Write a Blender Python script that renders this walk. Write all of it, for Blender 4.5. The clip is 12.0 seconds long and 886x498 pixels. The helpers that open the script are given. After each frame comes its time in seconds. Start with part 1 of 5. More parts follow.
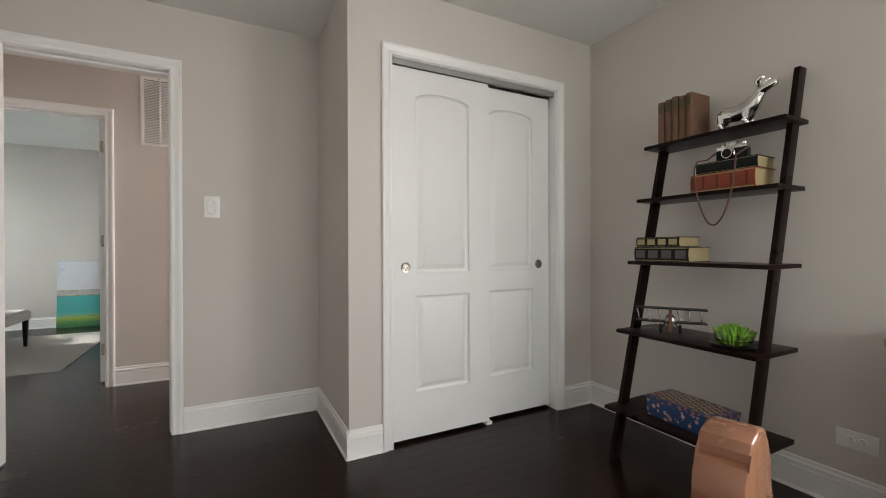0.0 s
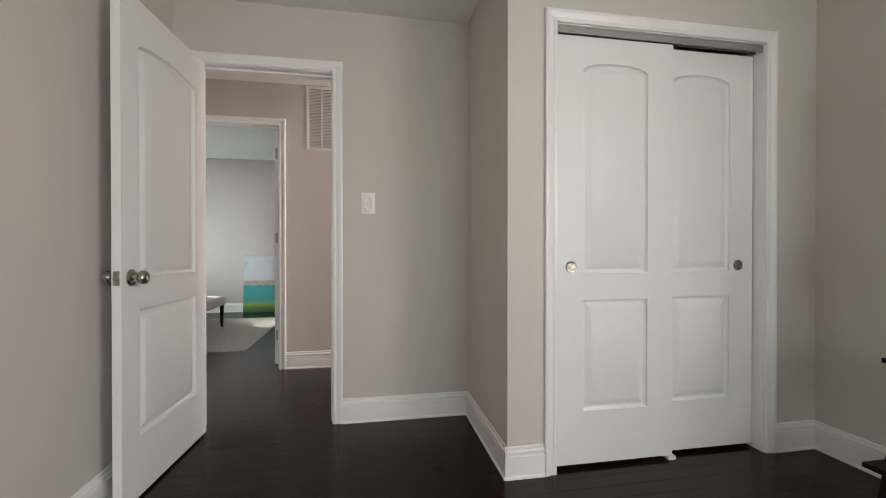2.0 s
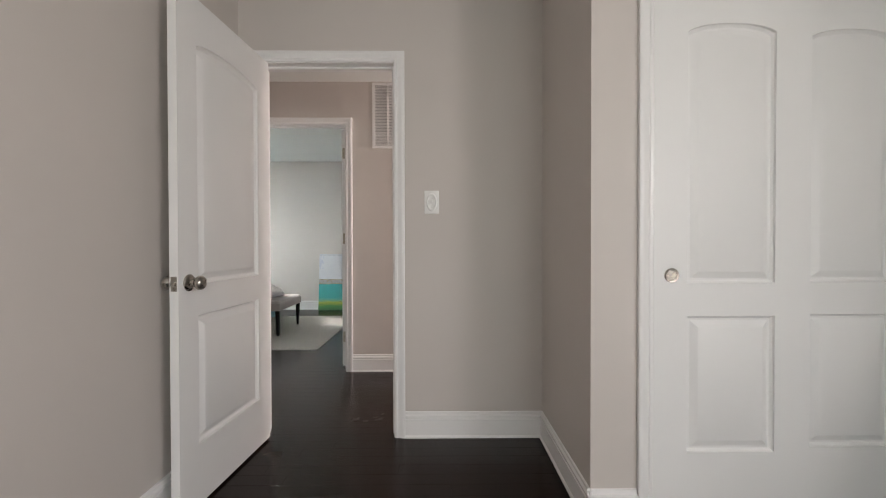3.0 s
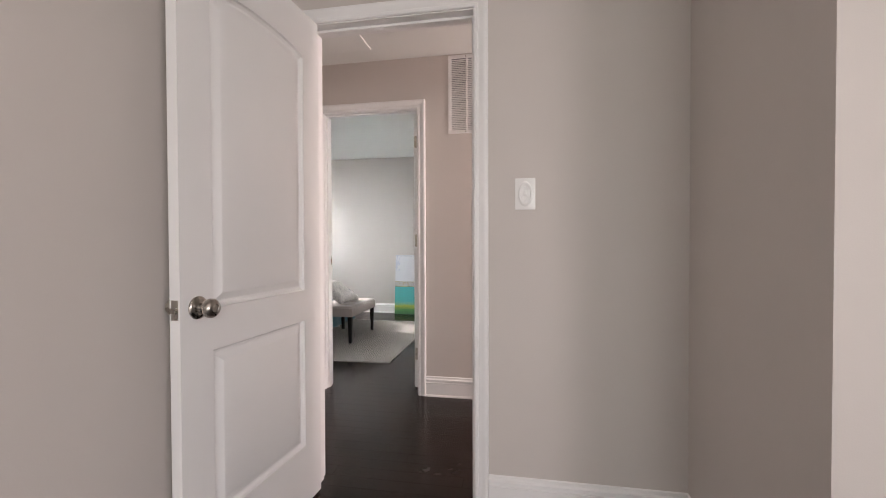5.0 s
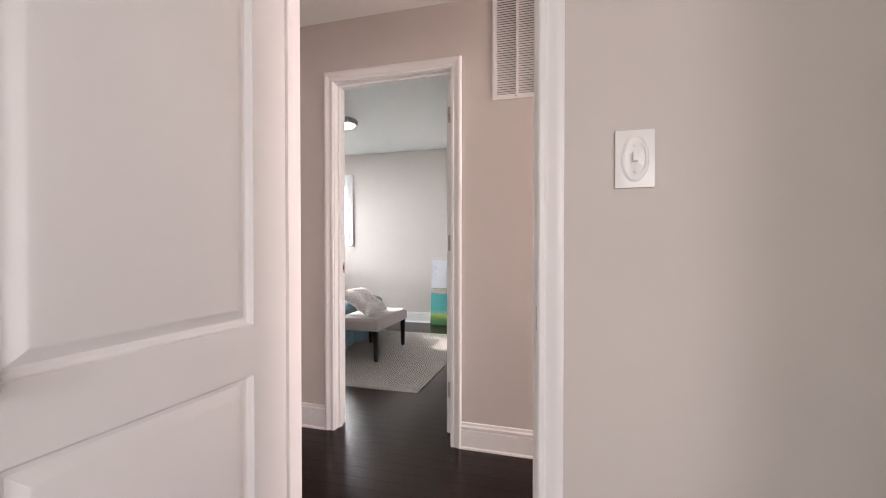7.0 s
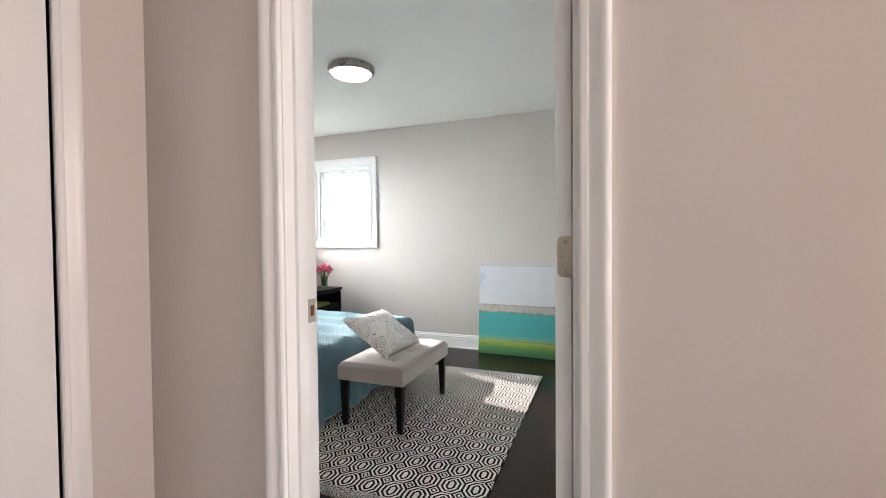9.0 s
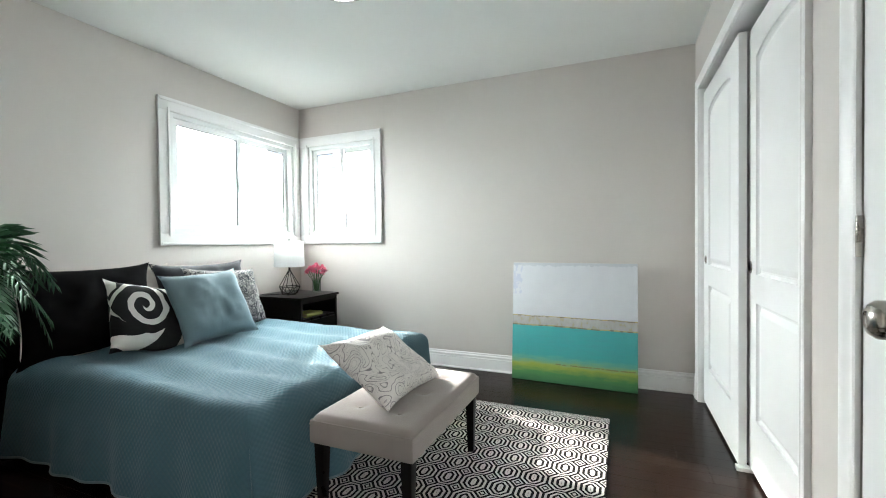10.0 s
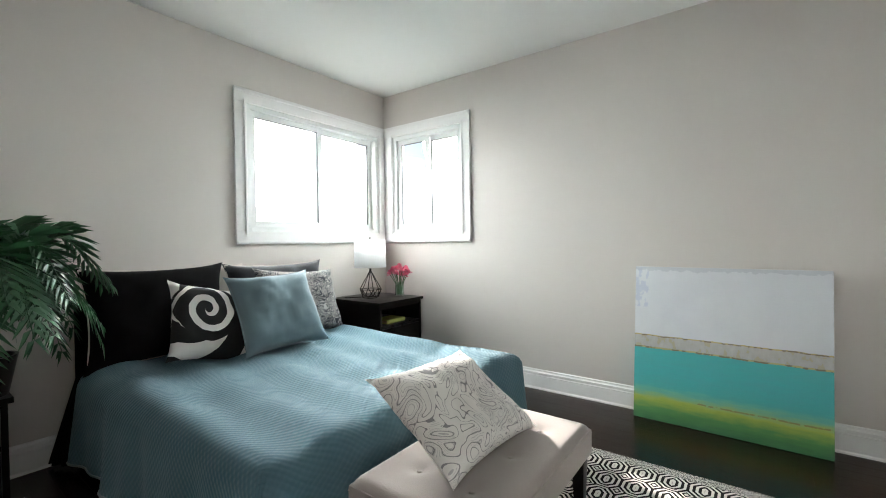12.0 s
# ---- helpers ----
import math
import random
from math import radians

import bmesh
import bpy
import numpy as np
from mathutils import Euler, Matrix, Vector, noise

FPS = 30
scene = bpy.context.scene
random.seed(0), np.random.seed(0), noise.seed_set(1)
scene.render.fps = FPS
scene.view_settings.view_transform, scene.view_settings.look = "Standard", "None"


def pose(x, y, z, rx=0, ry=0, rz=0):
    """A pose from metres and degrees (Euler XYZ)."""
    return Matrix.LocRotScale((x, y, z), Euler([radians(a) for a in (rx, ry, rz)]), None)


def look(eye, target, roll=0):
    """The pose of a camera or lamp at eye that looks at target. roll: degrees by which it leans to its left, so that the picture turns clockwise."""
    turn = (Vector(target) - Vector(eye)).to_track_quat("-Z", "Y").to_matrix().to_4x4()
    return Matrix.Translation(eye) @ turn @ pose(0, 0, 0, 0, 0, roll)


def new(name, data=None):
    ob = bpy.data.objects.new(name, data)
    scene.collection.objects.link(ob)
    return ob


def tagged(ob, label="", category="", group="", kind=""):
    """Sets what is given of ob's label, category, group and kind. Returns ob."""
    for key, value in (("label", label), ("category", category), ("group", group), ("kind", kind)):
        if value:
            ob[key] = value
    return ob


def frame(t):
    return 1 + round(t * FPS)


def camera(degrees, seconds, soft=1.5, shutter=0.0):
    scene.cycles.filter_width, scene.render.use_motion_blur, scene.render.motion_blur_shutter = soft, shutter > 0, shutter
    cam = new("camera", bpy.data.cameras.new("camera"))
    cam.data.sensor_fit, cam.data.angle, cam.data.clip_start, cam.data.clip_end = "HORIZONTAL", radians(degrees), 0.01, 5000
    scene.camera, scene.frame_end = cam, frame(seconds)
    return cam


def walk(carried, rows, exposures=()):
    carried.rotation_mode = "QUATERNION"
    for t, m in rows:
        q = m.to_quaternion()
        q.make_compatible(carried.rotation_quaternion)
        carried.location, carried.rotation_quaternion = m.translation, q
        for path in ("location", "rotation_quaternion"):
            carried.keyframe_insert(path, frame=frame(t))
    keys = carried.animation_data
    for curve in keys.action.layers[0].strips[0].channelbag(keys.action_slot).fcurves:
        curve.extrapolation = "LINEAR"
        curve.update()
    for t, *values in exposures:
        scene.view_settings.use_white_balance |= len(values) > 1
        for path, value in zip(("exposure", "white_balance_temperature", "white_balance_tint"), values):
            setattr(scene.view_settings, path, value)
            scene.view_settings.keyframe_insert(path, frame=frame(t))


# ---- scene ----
cam = camera(93.0, 12.0, soft=1.0)
PATH = [
    (0, (0.121, -0.104, 1.046), (1.044, 1.671, 1.04), -0.2),
    (0.5, (0.091, -0.044, 1.04), (0.871, 1.798, 1.029), -0.1),
    (1, (0.063, 0.019, 1.036), (0.708, 1.912, 1.024), -0.0),
    (1.5, (0.045, 0.079, 1.043), (0.555, 2.013, 1.024), -0.1),
    (2, (0.05, 0.17, 1.036), (0.406, 2.138, 1.023), -0.0),
    (2.5, (0.076, 0.271, 1.059), (0.26, 2.262, 1.034), -0.1),
    (3, (0.101, 0.395, 1.06), (0.117, 2.395, 1.037), -0.1),
    (3.5, (0.089, 0.513, 1.061), (-0.027, 2.51, 1.034), 0.0),
    (5.5, (0.022, 1.165, 1.104), (-0.4, 3.12, 1.075), -0.1),
    (6, (-0.001, 1.349, 1.103), (-0.479, 3.291, 1.083), 0.1),
    (6.5, (-0.052, 1.494, 1.107), (-0.56, 3.428, 1.085), 0.0),
    (7, (-0.087, 1.695, 1.105), (-0.644, 3.616, 1.079), -0.0),
    (7.2, (-0.107, 1.757, 1.102), (-0.675, 3.674, 1.078), -0.1),
    (8.8, (-0.576, 2.855, 1.153), (-1.284, 4.724, 1.108), -0.3),
    (9, (-0.631, 3.05, 1.149), (-1.356, 4.914, 1.106), -0.5),
    (9.5, (-0.827, 3.532, 1.112), (-1.587, 5.381, 1.067), -0.6),
    (10, (-1.068, 3.922, 1.066), (-1.842, 5.766, 1.035), -0.6),
    (10.5, (-1.119, 4.072, 1.05), (-1.946, 5.894, 1.028), -0.6),
    (11, (-1.177, 4.215, 1.066), (-2.098, 5.99, 1.035), -0.7),
    (11.5, (-1.24, 4.339, 1.072), (-2.269, 6.054, 1.036), -0.7),
    (12, (-1.261, 4.433, 1.063), (-2.45, 6.041, 1.031), -0.7),
]
EXPOSURES = [(0.0, 0.80, 6500, 11), (3.0, 0.78, 6500, 14), (6.5, 1.22, 6650, 23), (9.0, 1.28, 6450, 16), (9.6, 1.40, 6300, 10.5), (10.2, 1.17, 6350, 9.5), (12.0, 1.0, 6500, 11.5)]
walk(cam, [(t, look(eye, target, roll)) for t, eye, target, roll in PATH], EXPOSURES)

# ---- light ----
SUN_WAY = Vector((1.0, -0.27, -0.515)).normalized()
world = bpy.data.worlds.new("sky")
scene.world = world
world.use_nodes = True
wn = world.node_tree.nodes
sky = wn.new("ShaderNodeTexSky")
sky.sky_type = "NISHITA"
sky.sun_disc = False
sky.sun_elevation = math.asin(-SUN_WAY.z)
sky.sun_rotation = math.atan2(-SUN_WAY.x, -SUN_WAY.y)
wn["Background"].inputs["Strength"].default_value = 0.08
world.node_tree.links.new(sky.outputs[0], wn["Background"].inputs[0])
sun = new("sun", bpy.data.lights.new("sun", "SUN"))
sun.data.energy, sun.data.angle, sun.data.color = 5.0, radians(0.8), (1.0, 0.95, 0.87)
sun.matrix_world = look((0, 0, 0), SUN_WAY)


def window_light(name, x, y, z, tx, ty, tz, w, h, watts, color):
    d = bpy.data.lights.new(name, "AREA")
    d.shape, d.size, d.size_y, d.energy, d.color = "RECTANGLE", w, h, watts, color
    ob = new(name, d)
    ob.matrix_world = look((x, y, z), (tx, ty, tz))
    return ob


DAY = (0.91, 1.0, 0.985)
window_light("window_light_west", -5.1, 6.55, 2.35, -1.0, 6.2, 0.9, 2.6, 1.9, 205, DAY)
window_light("window_light_north", -3.4, 8.3, 2.35, -3.2, 3, 0.6, 2.0, 1.9, 185, DAY)
window_light("window_light_study_east", 2.40, -1.15, 1.55, -5, -1.15, -0.4, 1.5, 1.1, 43, (1.0, 0.95, 0.915))
window_light("window_light_study_south", 1.0, -2.34, 1.55, 1.0, 5, -0.2, 1.7, 1.1, 21, (0.92, 1.0, 0.95))
# Added fill lamp at the unseen hall end; no window is known there.
window_light("added_hall_fill", 2.44, 3.35, 1.5, -3, 3.35, 1.5, 0.7, 1.2, 30, (1.0, 0.87, 0.80))

# ---- materials ----


def mat(name, color, rough=0.5, metal=0.0, vary=0.06, scale=9.0, bump=0.0, bscale=200.0, coat=0.0, second=None):
    """Paint, wood or metal with large blotches and a fine grain."""
    m = bpy.data.materials.new(name)
    m.use_nodes = True
    n, l = m.node_tree.nodes, m.node_tree.links
    b = n["Principled BSDF"]
    b.inputs["Roughness"].default_value, b.inputs["Metallic"].default_value = rough, metal
    b.inputs["Coat Weight"].default_value = coat
    tc = n.new("ShaderNodeTexCoord")
    big = n.new("ShaderNodeTexNoise")
    big.inputs["Scale"].default_value, big.inputs["Detail"].default_value = scale, 5
    l.new(tc.outputs["Object"], big.inputs["Vector"])
    ramp = n.new("ShaderNodeMix")
    ramp.data_type = "RGBA"
    c2 = second or [max(0, c * (1 - 2.5 * vary)) for c in color]
    ramp.inputs[6].default_value, ramp.inputs[7].default_value = (*color, 1), (*c2, 1)
    l.new(big.outputs[0], ramp.inputs[0])
    l.new(ramp.outputs[2], b.inputs["Base Color"])
    rr = n.new("ShaderNodeMapRange")
    rr.inputs[3].default_value, rr.inputs[4].default_value = max(0.02, rough - 0.08), min(1, rough + 0.08)
    l.new(big.outputs[0], rr.inputs[0])
    l.new(rr.outputs[0], b.inputs["Roughness"])
    if bump:
        fine = n.new("ShaderNodeTexNoise")
        fine.inputs["Scale"].default_value, fine.inputs["Detail"].default_value = bscale, 3
        l.new(tc.outputs["Object"], fine.inputs["Vector"])
        bp = n.new("ShaderNodeBump")
        bp.inputs["Strength"].default_value, bp.inputs["Distance"].default_value = bump, 0.002
        l.new(fine.outputs[0], bp.inputs["Height"])
        l.new(bp.outputs[0], b.inputs["Normal"])
    return m


class Nodes:
    """Short hand for building a procedural material."""

    def __init__(self, name, rough=0.6):
        self.m = bpy.data.materials.new(name)
        self.m.use_nodes = True
        self.n, self.l = self.m.node_tree.nodes, self.m.node_tree.links
        self.b = self.n["Principled BSDF"]
        self.b.inputs["Roughness"].default_value = rough

    def put(self, sock, v):
        if isinstance(v, (int, float)):
            sock.default_value = v
        elif isinstance(v, tuple):
            sock.default_value = v
        else:
            self.l.new(v, sock)

    def math(self, op, a, b=0.0, c=0.0):
        k = self.n.new("ShaderNodeMath")
        k.operation = op
        for i, v in enumerate((a, b, c)):
            self.put(k.inputs[i], v)
        return k.outputs[0]

    def coords(self, kind="Object"):
        tc = self.n.new("ShaderNodeTexCoord")
        sp = self.n.new("ShaderNodeSeparateXYZ")
        self.l.new(tc.outputs[kind], sp.inputs[0])
        return tc.outputs[kind], sp.outputs[0], sp.outputs[1], sp.outputs[2]

    def noise(self, vec, scale, detail=3.0, distort=0.0):
        k = self.n.new("ShaderNodeTexNoise")
        k.inputs["Scale"].default_value, k.inputs["Detail"].default_value, k.inputs["Distortion"].default_value = scale, detail, distort
        self.l.new(vec, k.inputs["Vector"])
        return k.outputs[0]

    def mapped(self, vec, scale):
        k = self.n.new("ShaderNodeMapping")
        k.inputs["Scale"].default_value = scale
        self.l.new(vec, k.inputs["Vector"])
        return k.outputs[0]

    def mix(self, f, a, b):
        k = self.n.new("ShaderNodeMix")
        k.data_type = "RGBA"
        self.put(k.inputs[0], f)
        self.put(k.inputs[6], (*a, 1) if isinstance(a, tuple) else a)
        self.put(k.inputs[7], (*b, 1) if isinstance(b, tuple) else b)
        return k.outputs[2]

    def ramp(self, f, stops, constant=False):
        k = self.n.new("ShaderNodeValToRGB")
        k.color_ramp.interpolation = "CONSTANT" if constant else "LINEAR"
        e = k.color_ramp.elements
        for i, (p, c) in enumerate(stops):
            s = e[i] if i < 2 else e.new(p)
            s.position, s.color = p, (*c, 1)
        self.l.new(f, k.inputs[0])
        return k.outputs[0]

    def color(self, v):
        self.put(self.b.inputs["Base Color"], v)

    def bump(self, h, strength=0.3, dist=0.003):
        k = self.n.new("ShaderNodeBump")
        k.inputs["Strength"].default_value, k.inputs["Distance"].default_value = strength, dist
        self.l.new(h, k.inputs["Height"])
        self.l.new(k.outputs[0], self.b.inputs["Normal"])


WALL = mat("greige_wall_paint", (0.60, 0.555, 0.52), 0.62, vary=0.015, scale=2.5, bump=0.12, bscale=260)
CEIL = mat("white_ceiling_paint", (0.80, 0.80, 0.77), 0.85, vary=0.012, scale=2, bump=0.15, bscale=300)
TRIM = mat("white_trim_paint", (0.82, 0.81, 0.80), 0.32, vary=0.012, scale=6, bump=0.05, bscale=90)
DOOR = mat("white_door_paint", (0.80, 0.795, 0.785), 0.5, vary=0.012, scale=5, bump=0.1, bscale=160)
NICKEL = mat("brushed_nickel", (0.42, 0.39, 0.35), 0.28, 1.0, vary=0.08, scale=30, bump=0.05, bscale=400)
HINGE = mat("aged_nickel_plate", (0.55, 0.52, 0.44), 0.35, 1.0, vary=0.1, scale=40)
DARK = mat("dark_void", (0.02, 0.018, 0.017), 0.9)
ESPRESSO = mat("espresso_wood", (0.006, 0.0032, 0.0026), 0.3, vary=0.2, scale=14, bump=0.1, bscale=60, second=(0.014, 0.0055, 0.004))
BLACKWOOD = mat("black_stained_wood", (0.009, 0.007, 0.006), 0.3, vary=0.2, scale=18, bump=0.1, bscale=80)
CHROME = mat("polished_chrome", (0.75, 0.74, 0.72), 0.12, 1.0, vary=0.03, scale=20)
BLACKMETAL = mat("black_wire_metal", (0.02, 0.018, 0.016), 0.4, 0.6)
PLASTIC = mat("white_switch_plastic", (0.82, 0.81, 0.79), 0.18, vary=0.01)
VINYL = mat("white_vinyl_frame", (0.74, 0.75, 0.74), 0.3, vary=0.01)
GASKET = mat("black_gasket", (0.03, 0.03, 0.03), 0.6)


def floor_material():
    k = Nodes("dark_stained_oak", 0.3)
    vec, x, y, z = k.coords("Object")
    info = k.n.new("ShaderNodeObjectInfo")
    shift = k.n.new("ShaderNodeVectorMath")
    shift.operation = "ADD"
    k.l.new(vec, shift.inputs[0])
    k.l.new(k.math("MULTIPLY", info.outputs["Random"], 37.0), shift.inputs[1])
    vec = shift.outputs[0]
    geo = k.n.new("ShaderNodeNewGeometry")
    g = k.noise(k.mapped(vec, (2.0, 45.0, 1.0)), 3.0, 3, 0.4)
    pores = k.noise(k.mapped(vec, (5.0, 160.0, 1.0)), 3.0, 4)
    tone = k.math("ADD", k.math("MULTIPLY", info.outputs["Random"], 0.3), k.math("MULTIPLY", geo.outputs["Random Per Island"], 0.3))
    f = k.math("ADD", k.math("MULTIPLY", g, 0.7), k.math("MULTIPLY", tone, 0.35))
    col = k.ramp(f, [(0.2, (0.0065, 0.0030, 0.0020)), (0.8, (0.022, 0.0098, 0.0060))])
    k.color(col)
    smear = k.noise(k.mapped(vec, (1.0, 1.0, 1.0)), 3.0, 5)
    k.put(k.b.inputs["Roughness"], k.math("ADD", 0.19, k.math("MULTIPLY", smear, 0.12)))
    k.b.inputs["Specular IOR Level"].default_value = 0.22
    return k.m


OAK = floor_material()


def fabric(name, color, weave=900.0, rough=0.95, second=None, sheen=0.3):
    k = Nodes(name, rough)
    vec, x, y, z = k.coords()
    big = k.noise(vec, 7, 4)
    k.color(k.mix(big, color, second or tuple(c * 0.8 for c in color)))
    k.b.inputs["Sheen Weight"].default_value = sheen
    k.bump(k.noise(vec, weave / 3, 2), 0.35, 0.002)
    return k.m


def bedspread_material():
    k = Nodes("teal_waffle_cotton", 0.95)
    vec, x, y, z = k.coords("UV")
    w = k.math("MULTIPLY", k.math("SINE", k.math("MULTIPLY", x, 2 * math.pi / 0.022)), k.math("SINE", k.math("MULTIPLY", y, 2 * math.pi / 0.030)))
    ob, _, _, _ = k.coords("Object")
    big = k.noise(ob, 3.5, 4)
    base = k.mix(big, (0.088, 0.180, 0.222), (0.064, 0.140, 0.178))
    k.color(k.mix(k.math("MULTIPLY_ADD", w, 0.10, 0.10), base, (0.05, 0.105, 0.125)))
    k.b.inputs["Sheen Weight"].default_value = 0.12
    k.bump(w, 0.38, 0.004)
    return k.m


def rug_material():
    """Black and white woven rug: rows of nested long octagons with small diamonds between."""
    k = Nodes("black_white_rug_weave", 0.95)
    k.b.inputs["Specular IOR Level"].default_value = 0.1
    vec, x, y, z = k.coords("Object")
    A, B = 0.134, 0.120
    u = k.math("ABSOLUTE", k.math("SUBTRACT", k.math("FRACT", k.math("DIVIDE", y, A)), 0.5))
    v = k.math("ABSOLUTE", k.math("SUBTRACT", k.math("FRACT", k.math("DIVIDE", x, B)), 0.5))
    both = k.math("ADD", u, v)
    d = k.math("MAXIMUM", k.math("MAXIMUM", v, k.math("MULTIPLY", k.math("SUBTRACT", u, 0.18), 1.56)), k.math("MULTIPLY", k.math("SUBTRACT", both, 0.11), 0.83))
    corner = k.math("SUBTRACT", 1.0, both)
    eight = k.math("FRACT", k.math("MULTIPLY_ADD", d, 5.5, 0.5))
    four = k.math("FRACT", k.math("MULTIPLY_ADD", corner, 7.0, 0.45))
    pick = k.math("GREATER_THAN", both, 0.71)
    ring = k.math("ADD", k.math("MULTIPLY", pick, four), k.math("MULTIPLY", k.math("SUBTRACT", 1.0, pick), eight))
    s = k.math("GREATER_THAN", ring, 0.52)
    tw = k.math("SINE", k.math("MULTIPLY", y, 2 * math.pi / 0.008))
    fuzz = k.noise(vec, 180, 3)
    col = k.mix(s, (0.008, 0.007, 0.007), (0.70, 0.66, 0.61))
    # plain grey woven bands at the two ends
    end = k.math("GREATER_THAN", k.math("ABSOLUTE", y), 0.93)
    grey = k.mix(k.math("GREATER_THAN", k.noise(k.mapped(vec, (90, 30, 1)), 3, 2), 0.5), (0.09, 0.085, 0.085), (0.55, 0.53, 0.5))
    col = k.mix(end, col, grey)
    k.color(k.mix(k.math("MULTIPLY", fuzz, 0.04), col, (0.2, 0.19, 0.18)))
    k.bump(k.math("ADD", k.math("MULTIPLY", tw, 0.3), fuzz), 0.5, 0.003)
    return k.m


def painting_material():
    """Abstract canvas: pale sky, a grey band edged in ochre, turquoise, green below."""
    k = Nodes("abstract_canvas_paint", 0.55)
    vec, x, y, z = k.coords("Object")
    n1 = k.noise(vec, 6, 5)
    n2 = k.noise(k.mapped(vec, (3, 1, 14)), 3, 5)
    zz = k.math("ADD", z, k.math("MULTIPLY_ADD", n1, 0.02, -0.01))
    zt = k.math("ADD", zz, k.math("MULTIPLY_ADD", n2, 0.07, -0.035))
    n3 = k.noise(k.mapped(vec, (9, 1, 5)), 4, 6)
    sky_c = k.mix(n1, (0.66, 0.67, 0.69), (0.55, 0.56, 0.60))
    rub = k.math("MULTIPLY", k.math("GREATER_THAN", n3, 0.50), k.math("GREATER_THAN", k.math("ADD", k.math("MULTIPLY", x, -1.0), k.math("MULTIPLY", n1, 0.16)), 0.45))
    rub = k.math("MULTIPLY", rub, k.math("GREATER_THAN", z, 0.66))
    sky_c = k.mix(k.math("MULTIPLY", rub, 0.45), sky_c, (0.38, 0.42, 0.58))
    edge_top = k.math("GREATER_THAN", k.math("ADD", z, k.math("MULTIPLY", n3, 0.05)), 0.905)
    sky_c = k.mix(k.math("MULTIPLY", edge_top, 0.5), sky_c, (0.40, 0.42, 0.46))
    band = k.mix(n3, (0.52, 0.51, 0.51), (0.33, 0.30, 0.27))
    band = k.mix(k.math("MULTIPLY", k.math("GREATER_THAN", n3, 0.58), 0.7), band, (0.42, 0.36, 0.22))
    ochre = k.mix(k.math("GREATER_THAN", n3, 0.5), (0.46, 0.37, 0.17), (0.20, 0.16, 0.10))
    turq = k.mix(n2, (0.045, 0.42, 0.40), (0.08, 0.34, 0.36))
    green = k.ramp(k.math("DIVIDE", zt, 0.175), [(0.0, (0.04, 0.15, 0.07)), (0.40, (0.08, 0.26, 0.08)), (0.74, (0.40, 0.44, 0.06)), (1.0, (0.26, 0.46, 0.22))])
    soft = k.n.new("ShaderNodeMapRange")
    k.l.new(zt, soft.inputs[0])
    soft.inputs[1].default_value, soft.inputs[2].default_value = 0.12, 0.205
    col = k.mix(soft.outputs[0], green, turq)
    rust = k.math("MULTIPLY", k.math("LESS_THAN", k.math("ABSOLUTE", k.math("SUBTRACT", zz, 0.142)), 0.004), k.math("MULTIPLY", k.math("GREATER_THAN", n3, 0.47), k.math("GREATER_THAN", x, -0.12)))
    col = k.mix(k.math("MULTIPLY", rust, 0.7), col, (0.25, 0.16, 0.05))
    worn = k.math("ADD", zz, k.math("MULTIPLY_ADD", n3, 0.014, -0.007))
    col = k.mix(k.math("GREATER_THAN", worn, 0.418), col, ochre)
    col = k.mix(k.math("GREATER_THAN", worn, 0.427), col, band)
    col = k.mix(k.math("GREATER_THAN", worn, 0.489), col, ochre)
    col = k.mix(k.math("GREATER_THAN", worn, 0.496), col, sky_c)
    k.color(col)
    k.bump(k.noise(vec, 120, 4), 0.3, 0.002)
    return k.m


def swirl_material():
    k = Nodes("black_white_swirl_print", 0.9)
    vec, x, y, z = k.coords("Object")
    wob = k.noise(vec, 9, 2)
    xx = k.math("ADD", k.math("ADD", x, 0.045), k.math("MULTIPLY", wob, 0.03))
    yy = k.math("SUBTRACT", k.math("MULTIPLY", y, 0.92), 0.045)
    r = k.math("SQRT", k.math("ADD", k.math("MULTIPLY", xx, xx), k.math("MULTIPLY", yy, yy)))
    a = k.math("ARCTAN2", yy, xx)
    turn = k.math("FRACT", k.math("SUBTRACT", k.math("DIVIDE", r, 0.078), k.math("DIVIDE", a, 2 * math.pi)))
    arm = k.math("LESS_THAN", k.math("ABSOLUTE", k.math("SUBTRACT", turn, 0.5)), 0.20)
    arm = k.math("MULTIPLY", arm, k.math("LESS_THAN", r, 0.150))
    arm = k.math("MULTIPLY", arm, k.math("GREATER_THAN", r, 0.018))
    # broad curved bands and wedges outside the spiral
    far = k.math("SINE", k.math("ADD", k.math("MULTIPLY", a, 3.0), k.math("MULTIPLY", r, 34.0)))
    wedge = k.math("MULTIPLY", k.math("GREATER_THAN", far, 0.45), k.math("GREATER_THAN", r, 0.160))
    f = k.math("MAXIMUM", arm, wedge)
    k.color(k.mix(f, (0.012, 0.011, 0.012), (0.72, 0.69, 0.66)))
    k.bump(k.noise(vec, 300, 2), 0.3, 0.002)
    return k.m


